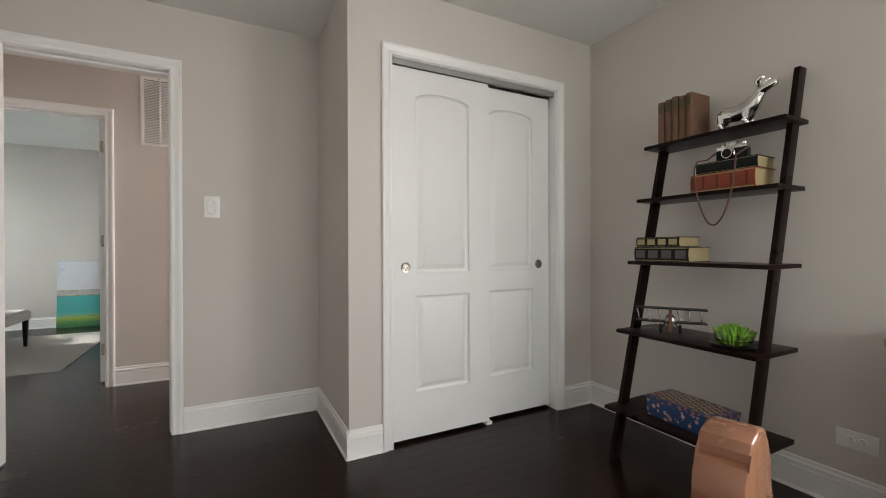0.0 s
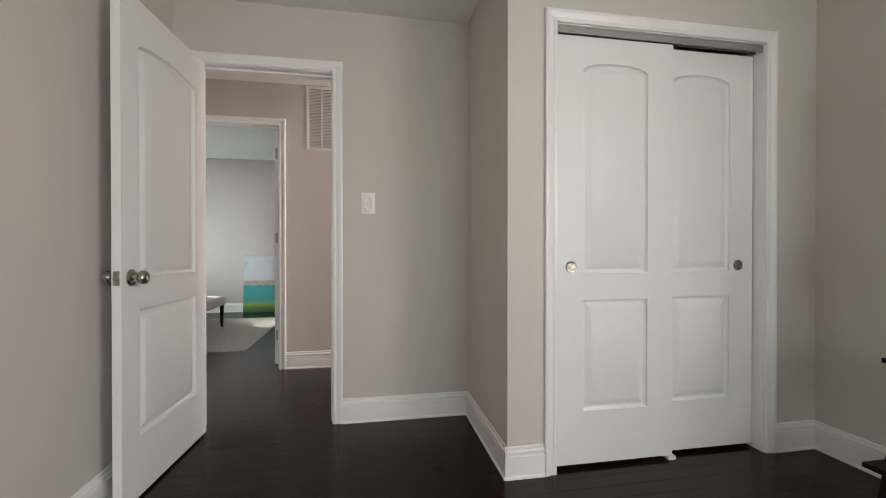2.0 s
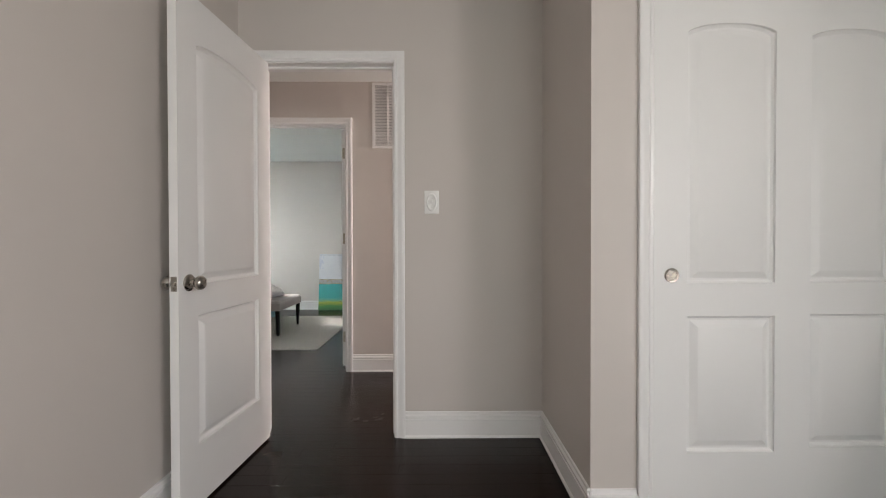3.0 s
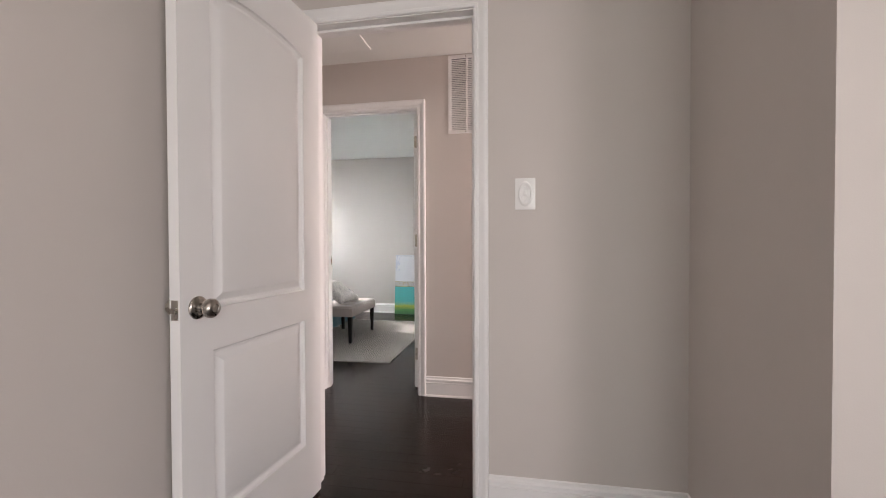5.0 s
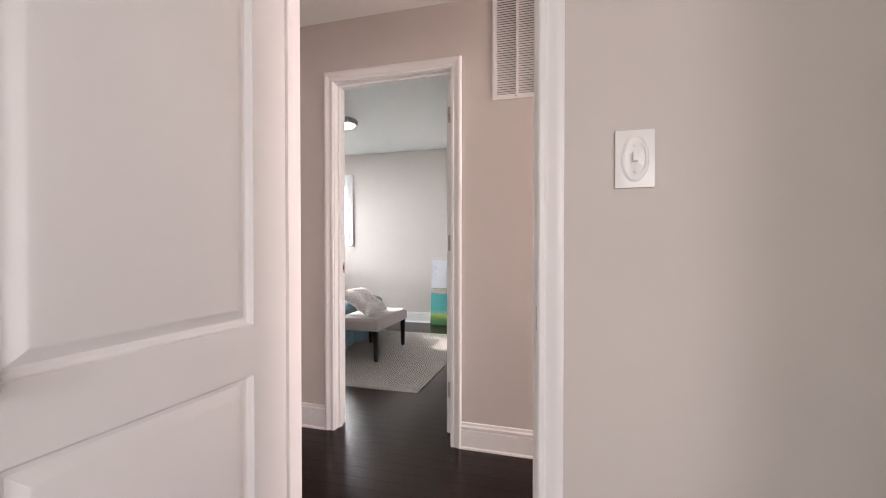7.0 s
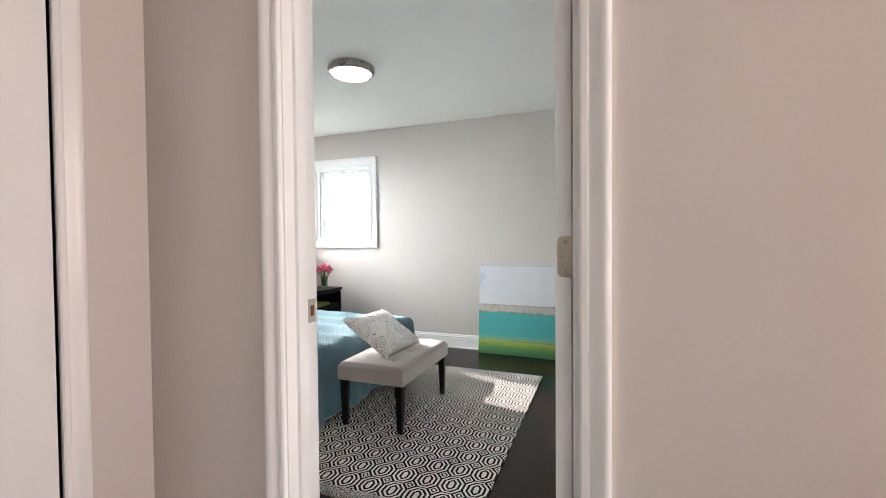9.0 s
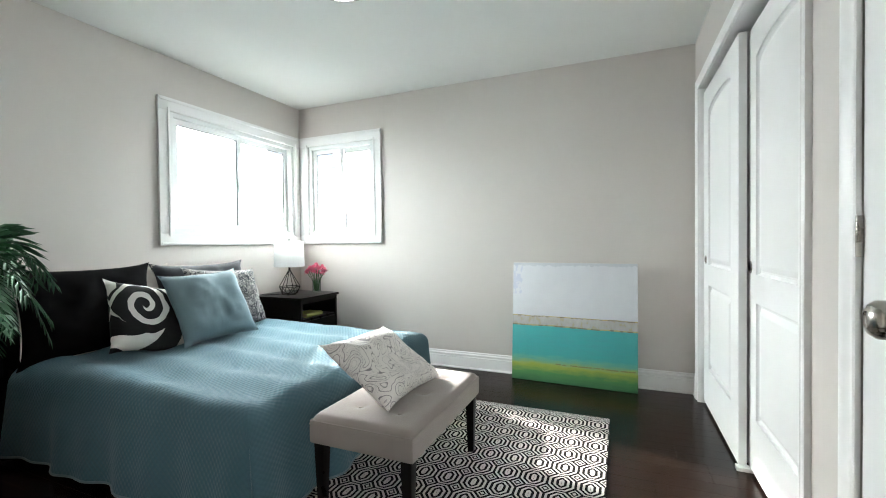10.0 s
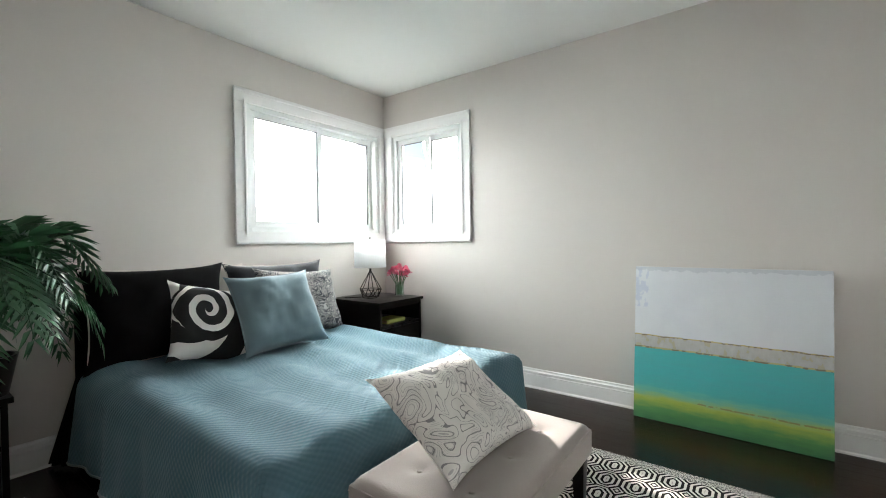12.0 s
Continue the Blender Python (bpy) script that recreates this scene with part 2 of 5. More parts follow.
def scroll_material(name, pale, ink, scale, width, dist):
    """Ink scrolls drawn on cloth."""
    k = Nodes(name, 0.92)
    vec, x, y, z = k.coords("Object")
    n1 = k.noise(vec, scale, 1.0, dist)
    wide = k.math("FRACT", k.math("MULTIPLY", n1, 11.0))
    line = k.math("LESS_THAN", k.math("ABSOLUTE", k.math("SUBTRACT", wide, 0.5)), width)
    fine = k.math("LESS_THAN", k.math("ABSOLUTE", k.math("SUBTRACT", k.math("FRACT", k.math("MULTIPLY", n1, 44.0)), 0.5)), width * 1.5)
    filled = k.math("GREATER_THAN", k.noise(vec, scale * 1.3, 0.0), 0.52)
    line = k.math("MAXIMUM", line, k.math("MULTIPLY", k.math("MULTIPLY", fine, filled), 0.6))
    k.color(k.mix(line, pale, ink))
    k.bump(k.noise(vec, 300, 2), 0.3, 0.002)
    return k.m


def tin_material():
    k = Nodes("printed_blue_tin", 0.3)
    vec, x, y, z = k.coords("Object")
    v = k.n.new("ShaderNodeTexVoronoi")
    v.inputs["Scale"].default_value = 38
    k.l.new(vec, v.inputs["Vector"])
    f = k.math("LESS_THAN", v.outputs["Distance"], 0.36)
    petals = k.mix(k.noise(vec, 40, 2), (0.62, 0.56, 0.5), (0.45, 0.08, 0.06))
    base = k.mix(k.noise(vec, 9, 3), (0.012, 0.04, 0.12), (0.02, 0.065, 0.17))
    k.color(k.mix(f, base, petals))
    k.b.inputs["Metallic"].default_value = 0.2
    return k.m


def lid_material():
    k = Nodes("printed_tin_lid", 0.35)
    vec, x, y, z = k.coords("Object")
    wv = k.math("MULTIPLY", k.math("SINE", k.math("MULTIPLY", x, 230.0)), k.math("SINE", k.math("MULTIPLY", y, 120.0)))
    weave = k.math("GREATER_THAN", k.math("ADD", wv, k.math("MULTIPLY", k.noise(vec, 60, 3), 0.6)), 0.42)
    inner = k.math("MULTIPLY", k.math("LESS_THAN", k.math("ABSOLUTE", x), 0.066), k.math("LESS_THAN", k.math("ABSOLUTE", y), 0.13))
    pat = k.mix(weave, (0.05, 0.025, 0.02), (0.42, 0.32, 0.22))
    border = k.mix(k.math("GREATER_THAN", k.noise(vec, 45, 2), 0.55), (0.015, 0.045, 0.13), (0.4, 0.12, 0.09))
    k.color(k.mix(inner, border, pat))
    return k.m


def glass(name, color=(1, 1, 1), rough=0.0):
    k = Nodes(name, rough)
    k.b.inputs["Base Color"].default_value = (*color, 1)
    k.b.inputs["Transmission Weight"].default_value = 1.0
    k.b.inputs["IOR"].default_value = 1.45
    return k.m


def glow(name, color, strength):
    m = bpy.data.materials.new(name)
    m.use_nodes = True
    b = m.node_tree.nodes["Principled BSDF"]
    b.inputs["Base Color"].default_value = (0.8, 0.8, 0.8, 1)
    b.inputs["Emission Color"].default_value = (*color, 1)
    b.inputs["Emission Strength"].default_value = strength
    return m


TEAL = bedspread_material()
RUG = rug_material()
PAINTING = painting_material()
SWIRL = swirl_material()
PAISLEY = scroll_material("paisley_line_print", (0.70, 0.67, 0.64), (0.24, 0.23, 0.235), 7.0, 0.07, 1.4)
FLORAL = scroll_material("grey_floral_print", (0.03, 0.032, 0.04), (0.42, 0.40, 0.38), 11.0, 0.17, 1.6)
TIN, LID = tin_material(), lid_material()
BLUEVELVET = fabric("dusty_blue_velvet", (0.17, 0.25, 0.285), 700)
BLACKCLOTH = fabric("black_cotton", (0.006, 0.0055, 0.006), 900, sheen=0.0)
CHARCOAL = fabric("charcoal_cotton", (0.04, 0.042, 0.05), 900)
TAUPE = fabric("taupe_linen", (0.32, 0.275, 0.255), 1000)
CREAM = fabric("cream_cotton", (0.62, 0.56, 0.50), 900)
SHADE = fabric("white_lamp_shade", (0.85, 0.85, 0.85), 800)
sn, sl = SHADE.node_tree.nodes, SHADE.node_tree.links
thru, both_ = sn.new("ShaderNodeBsdfTranslucent"), sn.new("ShaderNodeMixShader")
thru.inputs[0].default_value = (0.9, 0.9, 0.9, 1)
both_.inputs[0].default_value = 0.55
sl.new(sn["Principled BSDF"].outputs[0], both_.inputs[1])
sl.new(thru.outputs[0], both_.inputs[2])
sl.new(both_.outputs[0], sn["Material Output"].inputs[0])
CANVAS = mat("raw_canvas_edge", (0.45, 0.44, 0.40), 0.9)
PINK = mat("pink_petal", (0.86, 0.26, 0.36), 0.6, vary=0.15, scale=70, second=(0.70, 0.07, 0.17))
GREENSTEM = mat("stem_green", (0.06, 0.16, 0.05), 0.6)
PALM = mat("palm_leaf", (0.035, 0.14, 0.05), 0.4, vary=0.2, scale=30, second=(0.014, 0.06, 0.025))
SUCCULENT = mat("bright_green_succulent", (0.24, 0.50, 0.05), 0.5, vary=0.2, scale=70)
PANE = glass("window_pane")
VASEGLASS = glass("green_tinted_vase", (0.75, 0.9, 0.82))
GLOBE = glass("clear_bowl")
LAMPGLOW = glow("lit_diffuser", (1.0, 0.97, 0.93), 3.0)
PAPER = mat("aged_page_edges", (0.42, 0.33, 0.17), 0.85, vary=0.1, scale=120)
BROWNCLOTH = mat("brown_book_cloth", (0.17, 0.085, 0.05), 0.75, vary=0.1, scale=60)
OLIVECLOTH = mat("olive_spine_label", (0.08, 0.08, 0.03), 0.7)
REDLEATHER = mat("red_book_leather", (0.33, 0.055, 0.02), 0.45, vary=0.2, scale=30)
BLACKLEATHER = mat("black_book_leather", (0.018, 0.019, 0.02), 0.4, vary=0.1, scale=40)
GOLD = mat("gilt_print", (0.42, 0.36, 0.18), 0.45, 0.3, vary=0.1, scale=80)
BROWNLEATHER = mat("brown_leather_strap", (0.11, 0.045, 0.025), 0.5)
ORANGEWOOD = mat("varnished_orange_wood", (0.30, 0.125, 0.068), 0.25, vary=0.12, scale=12, coat=0.4)
CREAMPAINT = mat("distressed_cream_paint", (0.42, 0.43, 0.29), 0.6, vary=0.2, scale=25)

for dark in (ESPRESSO, BLACKWOOD, BLACKLEATHER, BLACKCLOTH, CHARCOAL):
    dark.node_tree.nodes["Principled BSDF"].inputs["Specular IOR Level"].default_value = 0.10

# ---- mesh helpers ----


def box_into(bm, x0, x1, y0, y1, z0, z1, bevel=0.0):
    r = bmesh.ops.create_cube(bm, size=1.0)
    for v in r["verts"]:
        v.co = Vector(((x0 + x1) / 2 + v.co.x * (x1 - x0), (y0 + y1) / 2 + v.co.y * (y1 - y0), (z0 + z1) / 2 + v.co.z * (z1 - z0)))
    if bevel:
        es = {e for v in r["verts"] for e in v.link_edges}
        bmesh.ops.bevel(bm, geom=list(es), offset=bevel, segments=2, affect="EDGES", profile=0.7)
    return r["verts"]


def boxes(*bs, bevel=0.0):
    bm = bmesh.new()
    for b in bs:
        box_into(bm, *b, bevel=bevel)
    return bm


def cyl_into(bm, p0, p1, r0, r1=None, seg=16):
    p0, p1 = Vector(p0), Vector(p1)
    d = p1 - p0
    m = Matrix.Translation((p0 + p1) / 2) @ d.to_track_quat("Z", "Y").to_matrix().to_4x4()
    bmesh.ops.create_cone(bm, cap_ends=True, segments=seg, radius1=r0, radius2=r0 if r1 is None else r1, depth=d.length, matrix=m)


def cyl(p0, p1, r0, r1=None, seg=16):
    bm = bmesh.new()
    cyl_into(bm, p0, p1, r0, r1, seg)
    return bm


def lathe(profile, seg=24, matrix=None):
    """Profile of (radius, height) turned about z."""
    bm = bmesh.new()
    rings = []
    for r, h in profile:
        rings.append([bm.verts.new((r * math.cos(2 * math.pi * i / seg), r * math.sin(2 * math.pi * i / seg), h)) for i in range(seg)])
    for a, b in zip(rings, rings[1:]):
        for i in range(seg):
            bm.faces.new((a[i], a[(i + 1) % seg], b[(i + 1) % seg], b[i]))
    if profile[0][0] > 1e-6:
        bm.faces.new(rings[0][::-1])
    if profile[-1][0] > 1e-6:
        bm.faces.new(rings[-1])
    bmesh.ops.remove_doubles(bm, verts=bm.verts, dist=1e-6)
    if matrix is not None:
        bmesh.ops.transform(bm, matrix=matrix, verts=bm.verts)
    return bm


def tube_into(bm, pts, r, seg=8, closed=False):
    pts = [Vector(p) for p in pts]
    rings = []
    n = len(pts)
    for i, p in enumerate(pts):
        a = pts[(i - 1) % n] if closed or i else p
        b = pts[(i + 1) % n] if closed or i < n - 1 else p
        q = (b - a).to_track_quat("Z", "Y")
        rr = r[i] if isinstance(r, (list, tuple)) else r
        rings.append([bm.verts.new(p + q @ Vector((rr * math.cos(2 * math.pi * k / seg), rr * math.sin(2 * math.pi * k / seg), 0))) for k in range(seg)])
    pairs = list(zip(rings, rings[1:])) + ([(rings[-1], rings[0])] if closed else [])
    for a, b in pairs:
        for k in range(seg):
            bm.faces.new((a[k], a[(k + 1) % seg], b[(k + 1) % seg], b[k]))
    if not closed:
        bm.faces.new(rings[0][::-1])
        bm.faces.new(rings[-1])


def tube(pts, r, seg=8, closed=False):
    bm = bmesh.new()
    tube_into(bm, pts, r, seg, closed)
    return bm


def mesh_of(name, bm, material, smooth=None):
    bmesh.ops.recalc_face_normals(bm, faces=bm.faces)
    me = bpy.data.meshes.new(name)
    if smooth is not None:
        for f in bm.faces:
            f.smooth = True
        for e in bm.edges:
            if len(e.link_faces) == 2 and e.calc_face_angle(0) > radians(smooth):
                e.smooth = False
    bm.to_mesh(me)
    bm.free()
    me.materials.append(material)
    return me


def part(name, bm, material, parent, label="", smooth=35):
    ob = new(name, mesh_of(name, bm, material, smooth))
    ob.parent = parent
    if label:
        ob["label"] = label
    return ob


def thing(name, label, category, m=None, group="", kind=""):
    ob = new(name)
    ob.empty_display_size = 0.1
    if m is not None:
        ob.matrix_world = m
    return tagged(ob, label, category, group, kind)


def solid(name, bm, material, label, category, m=None, group="", kind="", smooth=35):
    ob = new(name, mesh_of(name, bm, material, smooth))
    if m is not None:
        ob.matrix_world = m
    return tagged(ob, label, category, group, kind)


def structure(name, bm, material, label, category):
    return solid(name, bm, material, label, category, kind="structure")


# ---- the house: walls, ceilings, floor ----
CZ = 2.406
Y1, Y1B = 2.697, 2.812
YH, YB = 3.898, 4.014
YC = 1.958
XR1, XL1 = 2.32, -0.99
D1L, D1R, DTOP = -0.868, -0.150, 2.045
D2L, D2R = -1.390, -0.683
XBL, XBR, YF = -4.020, -0.584, 7.262
J = 0.018

structure("wall_door_side", boxes((-2.02, D1L - J, Y1, Y1B, 0, CZ), (D1R + J, 2.44, Y1, Y1B, 0, CZ), (D1L - J, D1R + J, Y1, Y1B, DTOP + J, CZ)), WALL, "greige painted wall with a doorway to the hall", "wall")
structure("wall_study_left", boxes((XL1 - 0.11, XL1, -2.42, Y1, 0, CZ)), WALL, "plain greige painted wall behind the open door", "wall")
structure("wall_study_right", boxes((XR1, XR1 + 0.12, -0.38, Y1, 0, CZ), (XR1, XR1 + 0.12, -2.42, -1.92, 0, CZ), (XR1, XR1 + 0.12, -1.92, -0.38, 0, 0.98), (XR1, XR1 + 0.12, -1.92, -0.38, 2.12, CZ)), WALL, "greige painted wall behind the ladder shelf", "wall")
structure("wall_study_back", boxes((XL1, 0.1, -2.42, -2.3, 0, CZ), (1.9, XR1, -2.42, -2.3, 0, CZ), (0.1, 1.9, -2.42, -2.3, 0, 0.95), (0.1, 1.9, -2.42, -2.3, 2.12, CZ)), WALL, "greige painted wall with a window opening", "wall")
structure("wall_closet_front", boxes((0.665, 0.90 - J, YC, YC + 0.10, 0, CZ), (2.01 + J, XR1, YC, YC + 0.10, 0, CZ), (0.90 - J, 2.01 + J, YC, YC + 0.10, DTOP + J, CZ)), WALL, "greige painted closet wall around sliding doors", "wall")
structure("wall_closet_return", boxes((0.665, 0.765, YC + 0.10, Y1, 0, CZ)), WALL, "short greige painted closet return wall", "wall")
structure("wall_hall_far", boxes((-4.14, D2L - J, YH, YB, 0, CZ), (D2R + J, 2.5, YH, YB, 0, CZ), (D2L - J, D2R + J, YH, YB, DTOP + J, CZ)), WALL, "greige painted hall wall with the bedroom doorway", "wall")
structure("wall_hall_end", boxes((-2.02, -1.90, Y1B, 2.90, 0, CZ), (-2.02, -1.90, 3.668, YH, 0, CZ), (-2.02, -1.90, 2.90, 3.668, DTOP + J, CZ)), WALL, "greige painted end wall of the hall", "wall")
# Unseen end wall; its opening is invented to go with the added hall lamp.
structure("wall_hall_right", boxes((2.5, 2.6, 2.7, YB, 0, 0.8), (2.5, 2.6, 2.7, YB, 2.2, CZ), (2.5, 2.6, 2.7, 2.9, 0.8, 2.2), (2.5, 2.6, 3.8, YB, 0.8, 2.2)), WALL, "unseen greige wall with an added opening, closing the far end of the hall", "wall")
structure("wall_bedroom_closet_side", boxes((XBR, XBR + 0.12, YB, 4.36, 0, CZ), (XBR, XBR + 0.12, 5.13, 5.43 - J, 0, CZ), (XBR, XBR + 0.12, 7.10 + J, YF, 0, CZ), (XBR, XBR + 0.12, 5.43 - J, 7.10 + J, DTOP + J, CZ), (XBR, XBR + 0.12, 4.36, 5.13, DTOP, CZ)), WALL, "greige painted bedroom wall with sliding closet doors", "wall")
WZ0, WZ1 = 1.15, 2.02
structure("wall_bedroom_window_side", boxes((XBL - 0.14, XBL, YB, 5.94, 0, CZ), (XBL - 0.14, XBL, 7.18, YF + 0.14, 0, CZ), (XBL - 0.14, XBL, 5.94, 7.18, 0, WZ0), (XBL - 0.14, XBL, 5.94, 7.18, WZ1, CZ)), WALL, "greige painted bedroom wall with a sliding window", "wall")
structure("wall_bedroom_far", boxes((XBL, -3.90, YF, YF + 0.14, 0, CZ), (-3.155, 0.4, YF, YF + 0.14, 0, CZ), (-3.90, -3.155, YF, YF + 0.14, 0, WZ0), (-3.90, -3.155, YF, YF + 0.14, WZ1, CZ)), WALL, "greige painted bedroom wall with a narrow window", "wall")
structure("closet_back_wall", boxes((0.28, 0.40, YB, YF, 0, CZ)), WALL, "plain wall closing the bedroom closet", "wall")
structure("ceiling_study", boxes((XL1 - 0.11, 2.44, -2.42, Y1B, CZ, CZ + 0.1)), CEIL, "smooth white painted study ceiling", "ceiling")
structure("ceiling_hall", boxes((-2.02, 2.6, Y1B, YH, CZ, CZ + 0.1)), CEIL, "smooth white painted hall ceiling", "ceiling")
structure("ceiling_bedroom", boxes((-4.16, 0.4, YH, 7.40, CZ, CZ + 0.1)), CEIL, "smooth white painted bedroom ceiling", "ceiling")
floor_ob = structure("floor", boxes((-4.16, 2.6, -2.42, 7.40, -0.15, -0.012)), DARK, "dark stained oak plank floor with satin finish", "floor")
structure("ground", boxes((-400, 400, -400, 400, -3.2, -3.0)), mat("lawn", (0.06, 0.1, 0.04), 0.9, vary=0.2, scale=0.5), "green lawn far below the windows", "ground")

# casing and baseboard profiles: (across, proud)
CASING = [(0.0, 0.0), (0.0, 0.010), (0.004, 0.013), (0.014, 0.013), (0.018, 0.010), (0.026, 0.011), (0.036, 0.016), (0.044, 0.019), (0.052, 0.019), (0.057, 0.016), (0.057, 0.0)]


def swept(path, outs, normal, profile, closed=False):
    """Sweeps a profile along a path in a wall plane; outs: the outward mitre way at each point."""
    bm = bmesh.new()
    nrm = Vector(normal)
    rings = [[bm.verts.new(Vector(p) + Vector(o) * u + nrm * v) for u, v in profile] for p, o in zip(path, outs)]
    pairs = list(zip(rings, rings[1:])) + ([(rings[-1], rings[0])] if closed else [])
    for a, b in pairs:
        for k in range(len(profile) - 1):
            bm.faces.new((a[k], a[k + 1], b[k + 1], b[k]))
    if not closed:
        bm.faces.new(rings[0])
        bm.faces.new(rings[-1][::-1])
    return bm


def door_casing(axis, a0, a1, plane, side, top, parent):
    """Three mitred casing legs round an opening along x or y; side: +1 or -1, the way that the casing faces."""
    def P(a, z):
        return (a, plane, z) if axis == "x" else (plane, a, z)
    nrm = (0, side, 0) if axis == "x" else (side, 0, 0)
    def D(a, z):
        return (a, 0, z) if axis == "x" else (0, a, z)
    rv = 0.004
    legs = (([P(a0 - rv, 0), P(a0 - rv, top + rv)], [D(-1, 0), D(-1, 1)]),
            ([P(a0 - rv, top + rv), P(a1 + rv, top + rv)], [D(-1, 1), D(1, 1)]),
            ([P(a1 + rv, top + rv), P(a1 + rv, 0)], [D(1, 1), D(1, 0)]))
    for path, outs in legs:
        part("casing", swept(path, outs, nrm, CASING), TRIM, parent)


def jambs(axis, a0, a1, p0, p1, top, parent, stop_at=None):
    def B(u0, u1, v0, v1, z0, z1):
        return (u0, u1, v0, v1, z0, z1) if axis == "x" else (v0, v1, u0, u1, z0, z1)
    for u0, u1, z0, z1 in ((a0 - J, a0, 0, top), (a1, a1 + J, 0, top), (a0 - J, a1 + J, top, top + J)):
        part("jamb", boxes(B(u0, u1, p0, p1, z0, z1)), TRIM, parent)
    if stop_at is not None:
        s0, s1 = stop_at
        for u0, u1, z0, z1 in ((a0, a0 + 0.011, 0, top - 0.011), (a1 - 0.011, a1, 0, top - 0.011), (a0, a1, top - 0.011, top)):
            part("stop", boxes(B(u0, u1, s0, s1, z0, z1), bevel=0.002), TRIM, parent)


def panel_face(bm, w, panels, h, y, s):
    """One moulded face at depth y, facing s along y. panels: (x0, x1, z0, z1, arch)."""
    N = 14
    x0, x1 = panels[0][0], panels[0][1]
    def quad(*c):
        bm.faces.new([bm.verts.new(p) for p in c])
    quad((0, y, 0), (x0, y, 0), (x0, y, h), (0, y, h))
    quad((x1, y, 0), (w, y, 0), (w, y, h), (x1, y, h))
    xs = [x0 + (x1 - x0) * i / N for i in range(N + 1)]
    def top(p, x):
        t = (x - p[0]) / (p[1] - p[0]) * 2 - 1
        return p[3] + p[4] * math.sqrt(max(0.0, 1 - 0.92 * t * t)) - p[4] * math.sqrt(0.08)
    for a, b in zip(xs, xs[1:]):
        la = lb = 0.0
        for p in panels:
            quad((a, y, la), (b, y, lb), (b, y, p[2]), (a, y, p[2]))
            la, lb = top(p, a), top(p, b)
        quad((a, y, la), (b, y, lb), (b, y, h), (a, y, h))
    for p in panels:
        loops = []
        for inset, depth in ((0.0, 0.0), (0.002, 0.009), (0.010, 0.016), (0.018, 0.016), (0.040, 0.004), (0.046, 0.002)):
            q = (p[0] + inset, p[1] - inset, p[2] + inset, p[3] - inset, p[4])
            xx = [q[0] + (q[1] - q[0]) * i / N for i in range(N + 1)]
            loop = [(x, q[2]) for x in xx] + [(x, top(q, x)) for x in reversed(xx)]
            loops.append([bm.verts.new((x, y - s * depth, z)) for x, z in loop])
        for A, B in zip(loops, loops[1:]):
            n = len(A)
            for i in range(n):
                bm.faces.new((A[i], A[(i + 1) % n], B[(i + 1) % n], B[i]))
        inner = loops[-1]
        for i in range(N):
            bm.faces.new((inner[i], inner[i + 1], inner[2 * N - i], inner[2 * N + 1 - i]))


def panel_door_mesh(w, h=2.03, t=0.035, stile=0.115):
    """Two-panel moulded door with an arched upper panel; hinge edge at x=0, from y=0 to t."""
    bm = bmesh.new()
    panels = [(stile, w - stile, 0.245, 0.765, 0.0), (stile, w - stile, 0.89, 1.84, 0.045)]
    panel_face(bm, w, panels, h, 0.0, -1)
    panel_face(bm, w, panels, h, t, 1)
    for a, b in (((0, 0), (0, h)), ((w, 0), (w, h))):
        bm.faces.new([bm.verts.new(p) for p in ((a[0], 0, a[1]), (a[0], t, a[1]), (b[0], t, b[1]), (b[0], 0, b[1]))])
    for z in (0, h):
        bm.faces.new([bm.verts.new(p) for p in ((0, 0, z), (w, 0, z), (w, t, z), (0, t, z))])
    bmesh.ops.remove_doubles(bm, verts=bm.verts, dist=1e-5)
    return bm


KNOB = [(0.0, 0.0), (0.033, 0.0), (0.033, 0.004), (0.028, 0.009), (0.014, 0.012), (0.011, 0.02), (0.012, 0.026), (0.022, 0.032), (0.0275, 0.041), (0.027, 0.052), (0.021, 0.060), (0.012, 0.063), (0.010, 0.061), (0.0, 0.061)]


def door_leaf(w, parent, m, stile=0.115, knob_z=0.90, faces=(0, 1)):
    leaf = part("leaf", panel_door_mesh(w, stile=stile), DOOR, parent, "two-panel moulded door leaf with arched top panel", smooth=25)
    leaf.matrix_local = m
    for s in faces:
        turn = Matrix.Translation((w - 0.06, 0.035 if s else 0.0, knob_z)) @ Matrix.Rotation(radians(-90 if s else 90), 4, "X")
        part("knob", lathe(KNOB, 28, turn), NICKEL, leaf, "brushed nickel round knob")
    part("latch_plate", boxes((w - 0.001, w + 0.0015, 0.006, 0.029, knob_z - 0.028, knob_z + 0.028), (w, w + 0.010, 0.011, 0.024, knob_z - 0.008, knob_z + 0.008), bevel=0.0005), NICKEL, leaf, "nickel latch plate")
    return leaf


def rounded_plate(y0, y1, z0, z1, rad):
    """Thin hinge plate lying on a door's edge at x=0, its corners at y1 rounded."""
    rim = [(y0, z0)]
    for cz, a0 in ((z0 + rad, -90), (z1 - rad, 0)):
        for i in range(7):
            a = radians(a0 + 15 * i)
            rim.append((y1 - rad + rad * math.cos(a), cz + rad * math.sin(a)))
    rim.append((y0, z1))
    bm = bmesh.new()
    A = [bm.verts.new((-0.0022, y, z)) for y, z in rim]
    B = [bm.verts.new((0.0004, y, z)) for y, z in rim]
    for i in range(len(rim)):
        j = (i + 1) % len(rim)
        bm.faces.new((A[i], A[j], B[j], B[i]))
    bm.faces.new(A)
    bm.faces.new(B[::-1])
    return bm


